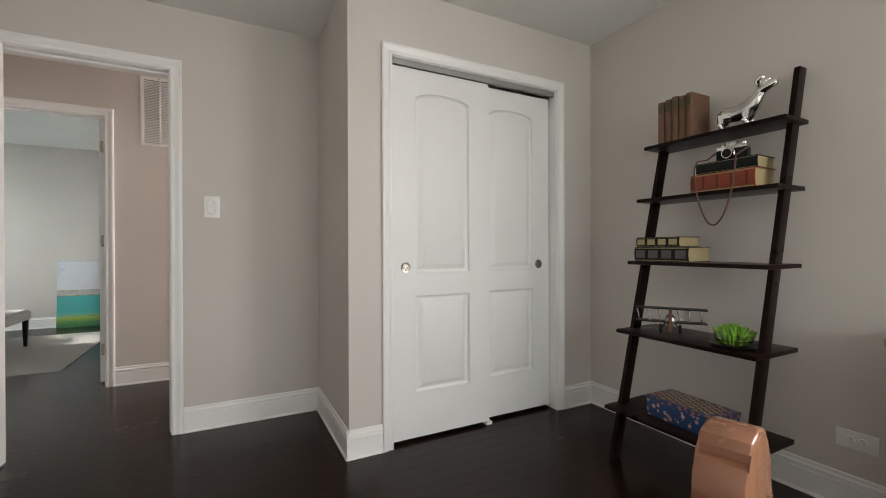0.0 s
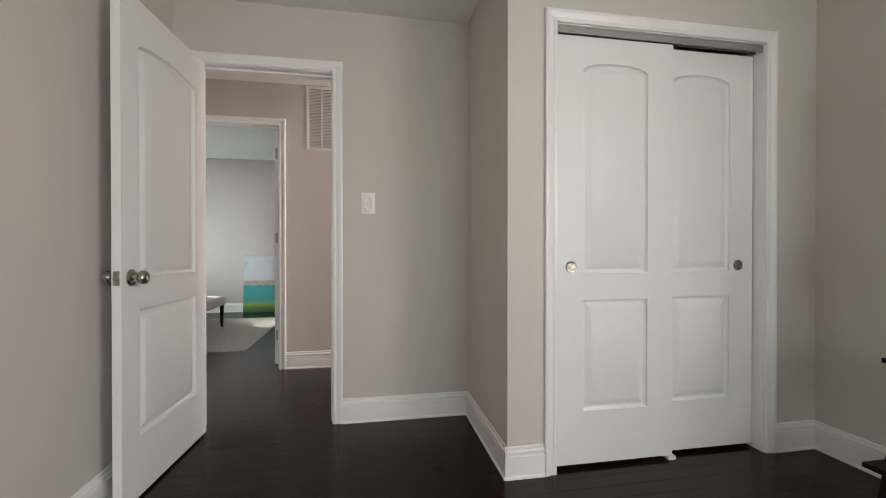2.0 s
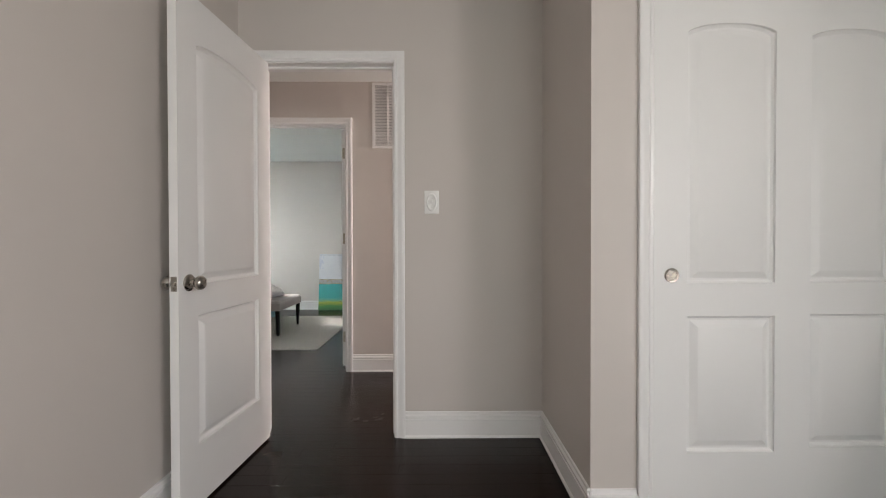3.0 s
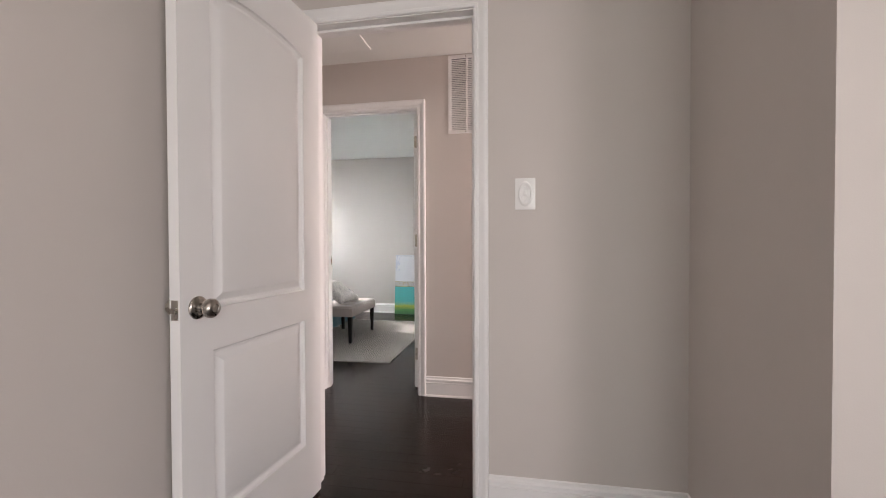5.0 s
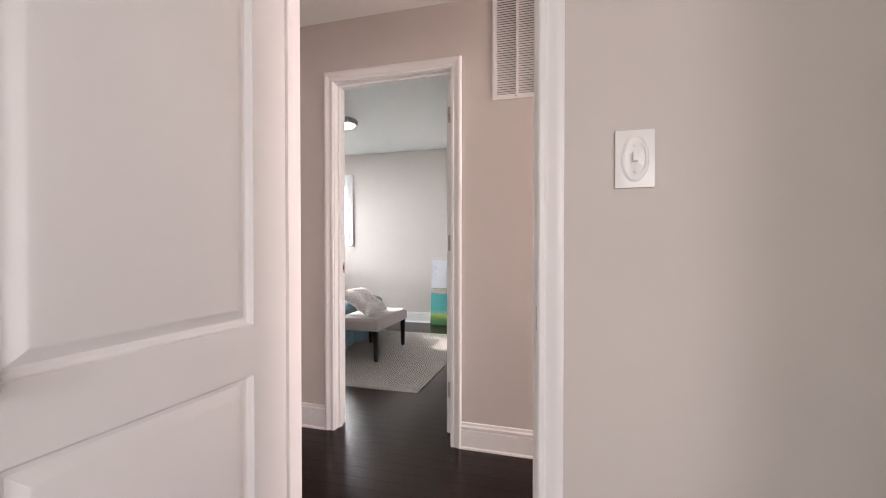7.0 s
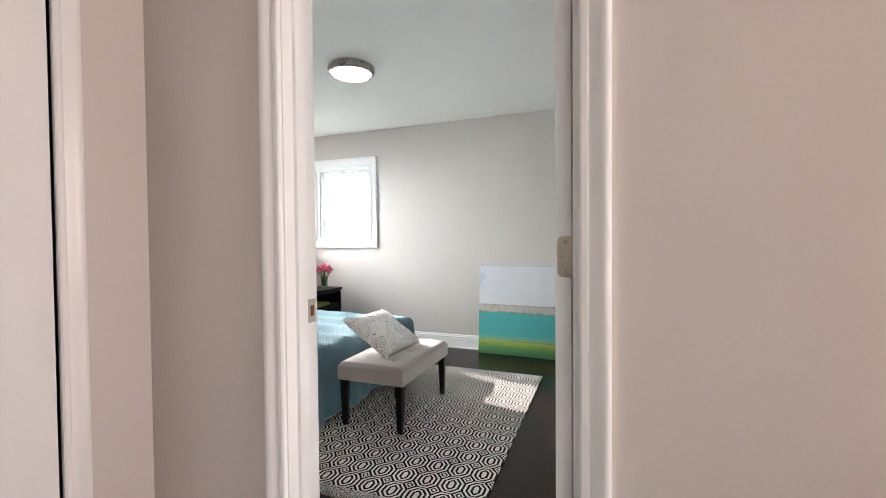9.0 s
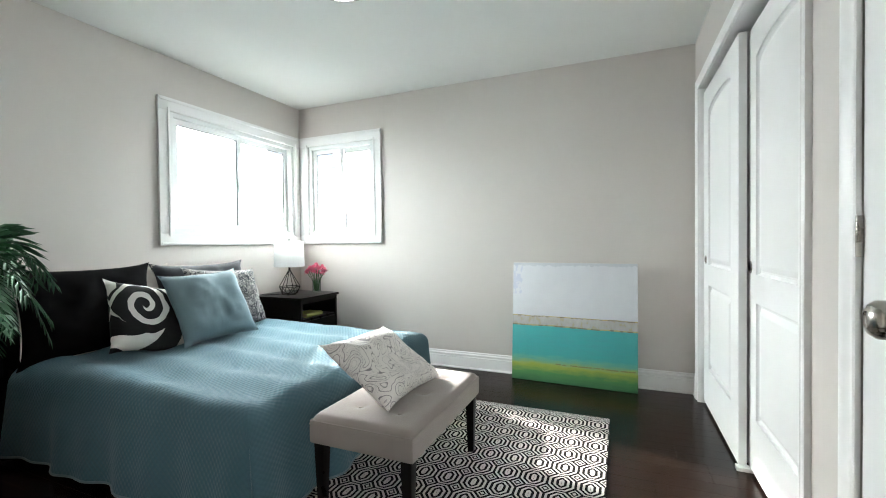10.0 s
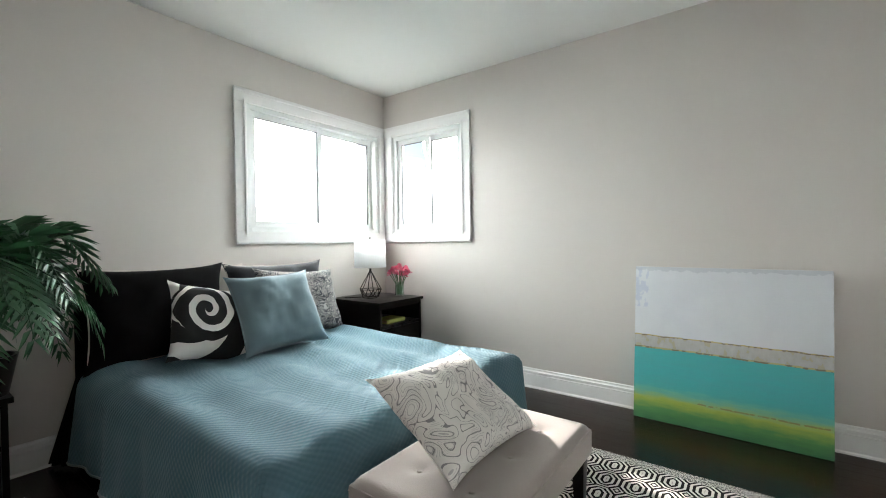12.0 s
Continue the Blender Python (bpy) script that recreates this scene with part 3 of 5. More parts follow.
# study door, open against the left wall
d1 = thing("door_1", "white two-panel interior door standing wide open into the study", "door", kind="structure")
jambs("x", D1L, D1R, Y1, Y1B, DTOP, d1, (Y1 + 0.045, Y1 + 0.08))
door_casing("x", D1L, D1R, Y1, -1, DTOP, d1)
door_casing("x", D1L, D1R, Y1B, 1, DTOP, d1)
door_leaf(0.715, d1, Matrix.Translation((D1L, Y1 - 0.008, 0.012)) @ Matrix.Rotation(radians(-94.0), 4, "Z") @ Matrix.Translation((0.0, 0.007, 0)))
part("strike_plate", boxes((D1R - 0.0015, D1R + 0.001, Y1 + 0.003, Y1 + 0.030, 0.90, 0.957), bevel=0.0005), NICKEL, d1, "nickel strike plate")

# bedroom door, open against the closet wall
d2 = thing("door_2", "white two-panel bedroom door standing wide open", "door", kind="structure")
jambs("x", D2L, D2R, YH, YB, DTOP, d2, (YB - 0.08, YB - 0.045))
door_casing("x", D2L, D2R, YH, -1, DTOP, d2)
door_casing("x", D2L, D2R, YB, 1, DTOP, d2)
leaf2 = door_leaf(0.725, d2, Matrix.Translation((D2R, YB + 0.008, 0.012)) @ Matrix.Rotation(radians(85.5), 4, "Z") @ Matrix.Translation((0.0, 0.021, 0)), faces=(1,), knob_z=0.94)
sp = part("strike_plate", boxes((D2L - 0.001, D2L + 0.0015, YB - 0.032, YB - 0.002, 0.925, 0.99), bevel=0.0005), HINGE, d2, "nickel strike plate on the jamb")
part("strike_hole", boxes((D2L + 0.0012, D2L + 0.0022, YB - 0.024, YB - 0.010, 0.943, 0.972)), mat("raw_wood_mortise", (0.16, 0.05, 0.03), 0.8), sp)
for hz in (0.25, 1.097, 1.83):
    hg = part("hinge", rounded_plate(-0.013, 0.030, hz - 0.046, hz + 0.046, 0.012), HINGE, leaf2, "satin nickel hinge plate with rounded corners")
    for q in range(5):
        z0 = hz - 0.046 + q * 0.0186
        part("knuckle", cyl((-0.004, -0.018, z0), (-0.004, -0.018, z0 + 0.0176), 0.0068, seg=16), HINGE, hg)
    for k in (-0.033, 0.0, 0.033):
        y = 0.012 if k else 0.021
        part("screw", lathe([(0.0, 0.0004), (0.0022, 0.0004), (0.0034, 0.0014), (0.0050, 0.0008), (0.0052, 0.0)], 14, Matrix.Translation((-0.0024, y, hz + k)) @ Matrix.Rotation(radians(-90), 4, "Y")), NICKEL, hg)

# door at the end of the hall
d3 = thing("door_3", "closed white panel door at the end of the hall", "door", kind="structure")
jambs("y", 2.90, 3.668, -2.02, -1.90, DTOP, d3)
door_casing("y", 2.90, 3.668, -1.90, 1, DTOP, d3)
leaf3 = part("leaf", panel_door_mesh(0.762), DOOR, d3, smooth=25)
leaf3.matrix_local = Matrix.Translation((-1.935, 3.665, 0.012)) @ Matrix.Rotation(radians(-90), 4, "Z") @ Matrix.Translation((0, 0, 0))

# linen door beside the bedroom closet, behind the open door
d4 = thing("door_4", "closed white door beside the bedroom closet", "door", kind="structure")
door_casing("y", 4.38, 5.11, XBR, -1, DTOP, d4)
leaf4 = part("leaf", panel_door_mesh(0.73), DOOR, d4, smooth=25)
leaf4.matrix_local = Matrix.Translation((XBR + 0.002, 5.11, 0.012)) @ Matrix.Rotation(radians(-90), 4, "Z")
for hz in (0.25, 1.07, 1.83):
    part("hinge", cyl((XBR - 0.004, 5.112, hz - 0.045), (XBR - 0.004, 5.112, hz + 0.045), 0.007, seg=12), NICKEL, d4)


def pull(parent, x, y, z, s):
    turn = Matrix.Translation((x, y, z)) @ Matrix.Rotation(radians(90 * s), 4, "X")
    part("finger_pull", lathe([(0.0, 0.0008), (0.019, 0.0008), (0.021, 0.003), (0.026, 0.0035), (0.028, 0.002), (0.028, 0.0)], 24, turn), NICKEL, parent, "recessed nickel finger pull")


# study closet with two sliding doors
cs = thing("sliding_closet_door", "pair of white arched-panel sliding closet doors, closed", "closet door", kind="structure")
jambs("x", 0.90, 2.01, YC, YC + 0.10, DTOP, cs)
door_casing("x", 0.90, 2.01, YC, -1, DTOP, cs)
part("track", boxes((0.90, 2.01, YC + 0.012, YC + 0.02, DTOP - 0.03, DTOP), (0.90, 2.01, YC + 0.05, YC + 0.056, DTOP - 0.022, DTOP)), mat("grey_track_metal", (0.35, 0.35, 0.34), 0.5, 0.5), cs)
for name_x, yy, w in ((0.905, YC + 0.022, 0.605), (1.405, YC + 0.062, 0.60)):
    lf = part("leaf", panel_door_mesh(w, 1.99, 0.033, 0.135), DOOR, cs, smooth=25)
    lf.location = (name_x, yy, 0.02)
    pull(lf, 0.075 if yy < YC + 0.04 else w - 0.085, 0.0, 0.92, 1)
part("floor_guide", boxes((1.485, 1.525, YC + 0.012, YC + 0.10, 0, 0.018), bevel=0.003), PLASTIC, cs)

# bedroom closet
cb = thing("sliding_closet_door", "white arched-panel sliding closet doors on the bedroom wall", "closet door", kind="structure")
jambs("y", 5.43, 7.10, XBR, XBR + 0.12, DTOP, cb)
door_casing("y", 5.43, 7.10, XBR, -1, DTOP, cb)
for y_top, xx, w in ((7.095, XBR + 0.022, 0.86), (6.295, XBR + 0.066, 0.86)):
    lf = part("leaf", panel_door_mesh(w, 1.99, 0.033, 0.15), DOOR, cb, smooth=25)
    lf.matrix_local = Matrix.Translation((xx, y_top, 0.02)) @ Matrix.Rotation(radians(-90), 4, "Z")
    pull(lf, 0.07, 0.0, 0.92, 1)
part("floor_guide", boxes((XBR + 0.01, XBR + 0.10, 6.21, 6.25, 0, 0.018), bevel=0.003), PLASTIC, cb)

BASE = [(0.0, 0.0), (0.0, 0.020), (0.008, 0.019), (0.014, 0.013), (0.098, 0.013), (0.101, 0.007), (0.107, 0.007), (0.110, 0.014), (0.120, 0.014), (0.126, 0.007), (0.138, 0.006), (0.142, 0.0)]


def baseboard(x0, y0, x1, y1, nx, ny, label="white moulded baseboard along the wall"):
    bm = swept([(x0, y0, 0), (x1, y1, 0)], [(0, 0, 1), (0, 0, 1)], (nx, ny, 0), BASE)
    structure("baseboard", bm, TRIM, label, "baseboard")


e = 0.062
baseboard(D1R + e, Y1, 0.665, Y1, 0, -1)
baseboard(0.665, Y1, 0.665, YC - 0.014, -1, 0)
baseboard(0.651, YC, 0.90 - e, YC, 0, -1)
baseboard(2.01 + e, YC, XR1, YC, 0, -1)
baseboard(XR1, YC, XR1, -2.3, -1, 0)
baseboard(XL1, -2.3, XL1, Y1, 1, 0)
baseboard(XL1, -2.3, XR1, -2.3, 0, 1)
baseboard(XL1, Y1, D1L - e, Y1, 0, -1)
baseboard(-1.90, YH, D2L - e, YH, 0, -1)
baseboard(D2R + e, YH, 2.5, YH, 0, -1)
baseboard(-1.90, Y1B, D1L - e, Y1B, 0, 1)
baseboard(D1R + e, Y1B, 2.5, Y1B, 0, 1)
baseboard(-1.90, 3.668 + e, -1.90, YH, 1, 0)
baseboard(XBL, YF, XBR, YF, 0, -1)
baseboard(XBL, YB, XBL, YF, 1, 0)
baseboard(XBL, YB, D2L - e, YB, 0, 1)
baseboard(XBR, YB, XBR, 4.38 - e, -1, 0)
baseboard(XBR, 5.11 + e, XBR, 5.43 - e, -1, 0)
baseboard(XBR, 7.10 + e, XBR, YF, -1, 0)


# ---- windows ----
def window_unit(name, axis, a0, a1, plane, side, label):
    """Sliding window: wide flat casing, vinyl frame, two sashes. side: the way that faces the room."""
    w = thing(name, label, "window", kind="structure")
    def B(u0, u1, d0, d1, z0, z1):
        v0, v1 = sorted((plane + side * d0, plane + side * d1))
        return (v0, v1, u0, u1, z0, z1) if axis == "y" else (u0, u1, v0, v1, z0, z1)
    c = 0.085
    lo = a0 - c if not (axis == "x") else a0 - 0.10
    hi = a1 + c if axis == "x" else a1 + 0.065
    part("window_casing", boxes(B(lo, hi, 0, 0.018, WZ1, WZ1 + 0.092), bevel=0.003), TRIM, w)
    part("window_casing", boxes(B(lo, hi, 0, 0.018, WZ0 - 0.085, WZ0), bevel=0.003), TRIM, w)
    part("window_casing", boxes(B(lo, a0, 0, 0.0175, WZ0, WZ1), bevel=0.003), TRIM, w)
    part("window_casing", boxes(B(a1, hi, 0, 0.0175, WZ0, WZ1), bevel=0.003), TRIM, w)
    for u0, u1, z0, z1 in ((lo + 0.006, hi - 0.006, WZ1 + 0.066, WZ1 + 0.086), (lo + 0.006, hi - 0.006, WZ0 - 0.079, WZ0 - 0.062), (a0 - 0.022, a0 - 0.006, WZ0 - 0.02, WZ1 + 0.02), (a1 + 0.006, a1 + 0.020, WZ0 - 0.02, WZ1 + 0.02)):
        part("back_band", boxes(B(u0, u1, 0.0165, 0.025, z0, z1), bevel=0.003), TRIM, w)
    f = 0.034
    part("window_frame", boxes(B(a0, a0 + f, -0.10, 0.0, WZ0, WZ1), B(a1 - f, a1, -0.10, 0.0, WZ0, WZ1), B(a0 + f, a1 - f, -0.10, 0.0, WZ0, WZ0 + f), B(a0 + f, a1 - f, -0.10, 0.0, WZ1 - f, WZ1), bevel=0.002), VINYL, w)
    mid = (a0 + a1) / 2
    s = 0.042
    for u0, u1, d in ((a0 + f, mid + 0.022, -0.035), (mid - 0.022, a1 - f, -0.065)):
        z0, z1 = WZ0 + f, WZ1 - f
        sash = part("sash", boxes(B(u0, u0 + s, d - 0.012, d + 0.012, z0, z1), B(u1 - s, u1, d - 0.012, d + 0.012, z0, z1), B(u0 + s, u1 - s, d - 0.012, d + 0.012, z0, z0 + s), B(u0 + s, u1 - s, d - 0.012, d + 0.012, z1 - s, z1), bevel=0.002), VINYL, w)
        g = 0.004
        part("gasket", boxes(B(u0 + s, u0 + s + g, d - 0.006, d + 0.009, z0 + s, z1 - s), B(u1 - s - g, u1 - s, d - 0.006, d + 0.009, z0 + s, z1 - s), B(u0 + s + g, u1 - s - g, d - 0.006, d + 0.009, z1 - s - g, z1 - s)), GASKET, sash)
        pane = part("pane", boxes(B(u0 + s, u1 - s, d - 0.003, d + 0.003, z0 + s, z1 - s)), PANE, sash)
        pane.visible_shadow = False
    latch = part("latch", boxes(B(mid - 0.012, mid + 0.012, -0.022, -0.006, 1.52, 1.60), bevel=0.003), VINYL, w)
    return w


window_unit("window_1", "y", 5.94, 7.18, XBL, 1, "white vinyl two-pane sliding window over the bed")
window_unit("window_2", "x", -3.90, -3.155, YF, -1, "narrow white vinyl sliding window in the corner")
structure("backdrop", boxes((-90, -89.5, -120, 160, -3, 26), (-90, 200, 120, 120.5, -3, 26)), glow("bright_haze", (0.93, 0.97, 1.0), 2.0), "bright overexposed haze outside the windows", "backdrop")
# ---- wall fittings ----
def return_grille(x0, x1, z0, z1, y):
    g = thing("return_air_grille", "white painted metal return air grille high on the hall wall", "vent")
    f = 0.024
    part("frame", boxes((x0, x1, y - 0.008, y, z0, z0 + f), (x0, x1, y - 0.008, y, z1 - f, z1), (x0, x0 + f, y - 0.008, y, z0 + f, z1 - f), (x1 - f, x1, y - 0.008, y, z0 + f, z1 - f), bevel=0.002), TRIM, g)
    part("backing", boxes((x0 + f, x1 - f, y - 0.0015, y - 0.0005, z0 + f, z1 - f)), mat("shadowed_duct", (0.22, 0.21, 0.23), 0.8), g)
    n = 3
    w = (x1 - x0 - 2 * f) / n
    for i in range(1, n):
        part("mullion", boxes((x0 + f + i * w - 0.006, x0 + f + i * w + 0.006, y - 0.0085, y - 0.001, z0 + f, z1 - f)), TRIM, g)
    bm = bmesh.new()
    box_into(bm, x0 + f, x1 - f, -0.0006, 0.0006, -0.007, 0.007)
    bmesh.ops.rotate(bm, verts=bm.verts, cent=((x0 + x1) / 2, 0, 0), matrix=Matrix.Rotation(radians(-35), 3, "X"))
    me = mesh_of("slat", bm, TRIM)
    z = z0 + f + 0.008
    while z < z1 - f - 0.004:
        s = new("slat", me)
        s.parent = g
        s.location = (0, y - 0.0052, z)
        z += 0.0125
    for z in (z0 + 0.012, z1 - 0.012):
        part("screw", cyl(((x0 + x1) / 2 - 0.06, y - 0.008, z), ((x0 + x1) / 2 - 0.06, y - 0.0095, z), 0.004, seg=10), NICKEL, g)


return_grille(-0.455, -0.09, 1.855, 2.398, YH)
hatch = thing("attic_hatch", "white painted attic hatch panel in the hall ceiling", "hatch")
part("panel", boxes((-1.75, -0.95, 3.05, 3.70, CZ - 0.012, CZ - 0.0005), bevel=0.003), CEIL, hatch)

sw = thing("light_switch", "white toggle light switch with a raised cover plate", "light switch")
part("plate", boxes((0.018, 0.098, Y1 - 0.007, Y1, 1.226, 1.352), bevel=0.003), PLASTIC, sw)
part("bezel", lathe([(0.0, 0.0), (0.034, 0.0), (0.031, 0.0025), (0.027, 0.003), (0.024, 0.001), (0.0, 0.001)], 28, Matrix.Translation((0.058, Y1 - 0.007, 1.289)) @ Matrix.Rotation(radians(90), 4, "X") @ Matrix.Diagonal((0.85, 1.5, 1, 1))), PLASTIC, sw)
part("toggle", boxes((0.053, 0.063, Y1 - 0.022, Y1 - 0.007, 1.283, 1.303), bevel=0.002), PLASTIC, sw)
for z in (1.262, 1.318):
    part("screw", cyl((0.058, Y1 - 0.008, z), (0.058, Y1 - 0.0105, z), 0.0032, seg=10), PLASTIC, sw)

ot = thing("power_outlet", "white duplex power outlet mounted sideways above the baseboard", "outlet")
part("plate", boxes((XR1 - 0.006, XR1, 0.545, 0.672, 0.247, 0.317), bevel=0.002), PLASTIC, ot)
for y in (0.59, 0.628):
    rc = part("receptacle", lathe([(0.0, 0.002), (0.014, 0.002), (0.015, 0.0)], 20, Matrix.Translation((XR1 - 0.006, y, 0.282)) @ Matrix.Rotation(radians(-90), 4, "Y")), PLASTIC, ot)
    part("slot", boxes((XR1 - 0.0095, XR1 - 0.007, y - 0.006, y - 0.002, 0.286, 0.289), (XR1 - 0.0095, XR1 - 0.007, y - 0.006, y - 0.002, 0.275, 0.278)), GASKET, rc)

cl = thing("ceiling_lamp", "round flush ceiling lamp with nickel rim, switched on", "ceiling lamp", pose(-2.345, 5.665, CZ))
part("rim", lathe([(0.15, 0.0), (0.165, -0.012), (0.168, -0.035), (0.160, -0.055), (0.148, -0.060), (0.142, -0.056), (0.142, 0.0)], 48), NICKEL, cl, "brushed nickel rim")
part("diffuser", lathe([(0.142, -0.050), (0.130, -0.066), (0.09, -0.078), (0.045, -0.083), (0.0, -0.084)], 48), LAMPGLOW, cl, "glowing white diffuser")

# ---- study: ladder shelf and what stands on it ----
SHELVES = [(1.575, 2.10, 2.29), (1.295, 2.04, 2.26), (0.975, 1.97, 2.23), (0.632, 1.885, 2.20), (0.262, 1.80, 2.17)]
SY0, SY1 = 0.750, 1.385
ls = thing("ladder_shelf", "leaning espresso wood ladder shelf with five tiers", "shelf")
for y in (0.775, 1.355):
    bm = bmesh.new()
    box_into(bm, -0.028, 0.028, y - 0.011, y + 0.011, 0, 1.80, bevel=0.003)
    for v in bm.verts:
        v.co.x += 1.835 + v.co.z * 0.248
    part("rail", bm, ESPRESSO, ls)
for z, x0, x1 in SHELVES:
    bm = boxes((x0, x1, SY0, SY1, z - 0.018, z), bevel=0.003)
    part("shelf", bm, ESPRESSO, ls)


def book(label, m, w, d, h, cover, group="", bands=0, gilt=None):
    """Closed book: spine at x=0, pages towards +x; w along y, d along x, h thickness along z."""
    b = thing("book", label, "book", m, group)
    part("page_block", boxes((0.004, d - 0.005, -w / 2 + 0.005, w / 2 - 0.005, 0.0035, h - 0.0035)), PAPER, b, "yellowed page block")
    bm = bmesh.new()
    prof = [(d, 0), (0.008, 0), (0.002, h * 0.15), (0.0, h * 0.35), (0.0, h * 0.65), (0.002, h * 0.85), (0.008, h), (d, h), (d, h - 0.003), (0.009, h - 0.003), (0.005, h * 0.6), (0.005, h * 0.4), (0.009, 0.003), (d, 0.003)]
    A = [bm.verts.new((x, -w / 2, z)) for x, z in prof]
    B = [bm.verts.new((x, w / 2, z)) for x, z in prof]
    n = len(prof)
    for i in range(n):
        bm.faces.new((A[i], A[(i + 1) % n], B[(i + 1) % n], B[i]))
    for loop in (A, B):
        for i, j, k2, l2 in ((0, 1, 12, 13), (1, 2, 11, 12), (2, 3, 11, 11), (3, 4, 10, 11), (4, 5, 10, 10), (5, 6, 9, 10), (6, 7, 8, 9)):
            ids = list(dict.fromkeys((i, j, k2, l2)))
            bm.faces.new([loop[q] for q in ids])
    part("cover", bm, cover, b)
    for i in range(bands):
        y = -w / 2 + w * (i + 0.5) / bands
        part("spine_print", boxes((-0.0012, 0.0005, y - w / bands * 0.36, y + w / bands * 0.36, h * 0.22, h * 0.78), bevel=0.0004), gilt or GOLD, b, "gilt ornament on the spine")
    return b


UP = Matrix.Rotation(radians(90), 4, "X")
for i in range(5):
    y = 1.325 - i * 0.037
    b = book("brown cloth-bound old book standing upright in a row", Matrix.Translation((2.125 + (i % 2) * 0.003, y, 1.575 + 0.1085)) @ Matrix.Rotation(radians(90), 4, "X"), 0.215 + 0.004 * (i % 3), 0.145, 0.034, BROWNCLOTH, "row of brown books")
    b.location.z = 1.5765 + (0.215 + 0.004 * (i % 3)) / 2
    part("spine_label", boxes((-0.0015, 0.0005, 0.05, 0.09, 0.006, 0.028)), OLIVECLOTH, b, "olive green spine label")


def hound(m):
    """A stout chrome animal with a raised head, as one plain shape."""
    bm = bmesh.new()
    tube_into(bm, [(0, 0.098, 0.062), (0, 0.09, 0.070), (0, 0.06, 0.076), (0, 0.02, 0.074), (0, -0.02, 0.080), (0, -0.045, 0.098), (0, -0.062, 0.122), (0, -0.076, 0.142)], [0.008, 0.026, 0.037, 0.036, 0.038, 0.034, 0.025, 0.021], 18)
    tube_into(bm, [(0, -0.066, 0.140), (0, -0.088, 0.156), (0, -0.112, 0.163), (0, -0.134, 0.168), (0, -0.140, 0.168)], [0.020, 0.025, 0.019, 0.015, 0.008], 16)
    for y in (-0.032, 0.072):
        for x in (-0.022, 0.022):
            tube_into(bm, [(x * 0.7, y, 0.072), (x, y + 0.008, 0.036), (x, y, 0.012), (x, y - 0.010, 0.004), (x, y - 0.016, 0.003)], [0.024, 0.014, 0.010, 0.011, 0.004], 12)
    for x in (-0.016, 0.016):
        tube_into(bm, [(x, -0.078, 0.160), (x * 1.5, -0.076, 0.182), (x * 1.7, -0.088, 0.198), (x * 1.5, -0.104, 0.196)], [0.008, 0.015, 0.013, 0.004], 10)
    tube_into(bm, [(0, -0.040, 0.118), (0, -0.030, 0.128), (0, -0.022, 0.120)], [0.008, 0.010, 0.004], 8)
    solid("animal_figurine", bm, CHROME, "polished silver animal figurine standing on the top shelf", "figurine", m, smooth=60)


hound(pose(2.19, 0.955, 1.5755, 0, 0, 0))
red_book = book("thick red leather book with page edges showing, lying flat", pose(2.06, 0.975, 1.2955), 0.27, 0.17, 0.082, REDLEATHER, "stack under the camera")
for q in (-0.105, -0.045, 0.015, 0.075, 0.12):
    part("spine_band", boxes((-0.002, 0.001, q - 0.005, q + 0.005, 0.012, 0.070), bevel=0.0008), mat("dark_red_band", (0.12, 0.02, 0.01), 0.5), red_book, "dark raised band on the spine")
book("black leather book lying flat under the camera", pose(2.075, 0.965, 1.3785, 0, 0, 2), 0.25, 0.155, 0.052, BLACKLEATHER, "stack under the camera")
book("thick black book with pale rosettes on its spine, lying flat", pose(1.985, 1.215, 0.9755), 0.28, 0.17, 0.07, BLACKLEATHER, "stack of dark books", 4, mat("faded_print", (0.10, 0.09, 0.09), 0.6))
book("black book with gilt scrolls on its spine, lying flat", pose(1.99, 1.235, 1.0465, 0, 0, -1.5), 0.23, 0.155, 0.048, BLACKLEATHER, "stack of dark books", 4, GOLD)

cm = thing("vintage_camera", "vintage black and silver film camera on stacked books", "camera", pose(2.14, 0.965, 1.4315))
part("body", boxes((-0.016, 0.016, -0.065, 0.065, 0, 0.05), bevel=0.006), BLACKLEATHER, cm)
part("top_plate", boxes((-0.016, 0.016, -0.063, 0.063, 0.0505, 0.066), (-0.015, 0.015, -0.022, 0.022, 0.066, 0.082), bevel=0.004), CHROME, cm, "silver top plate with viewfinder hump")
lens = part("lens", lathe([(0.026, 0.0), (0.026, 0.018), (0.023, 0.02), (0.023, 0.036), (0.019, 0.036), (0.017, 0.026), (0.0, 0.026)], 24, Matrix.Translation((-0.016, 0, 0.028)) @ Matrix.Rotation(radians(-90), 4, "Y")), CHROME, cm, "silver lens barrel")
part("glass", cyl((-0.045, 0, 0.028), (-0.046, 0, 0.028), 0.017, seg=20), BLACKMETAL, lens)
for y in (-0.045, 0.042):
    part("dial", cyl((0, y, 0.066), (0, y, 0.076), 0.010, seg=16), CHROME, cm)
pts = [(-0.01, 0.066, 0.045), (-0.05, 0.085, 0.012), (-0.10, 0.10, 0.002), (-0.116, 0.103, -0.03)]
for i in range(21):
    a = i / 20
    pts.append((-0.118, 0.103 - 0.175 * a, -0.05 - 0.255 * math.sin(math.pi * a) ** 0.6 + 0.03 * a))
pts += [(-0.116, -0.072, 0.0), (-0.07, -0.070, 0.02), (-0.012, -0.066, 0.045)]
part("strap", tube(pts, 0.0035, 6), BROWNLEATHER, cm, "brown leather strap hanging in a loop")

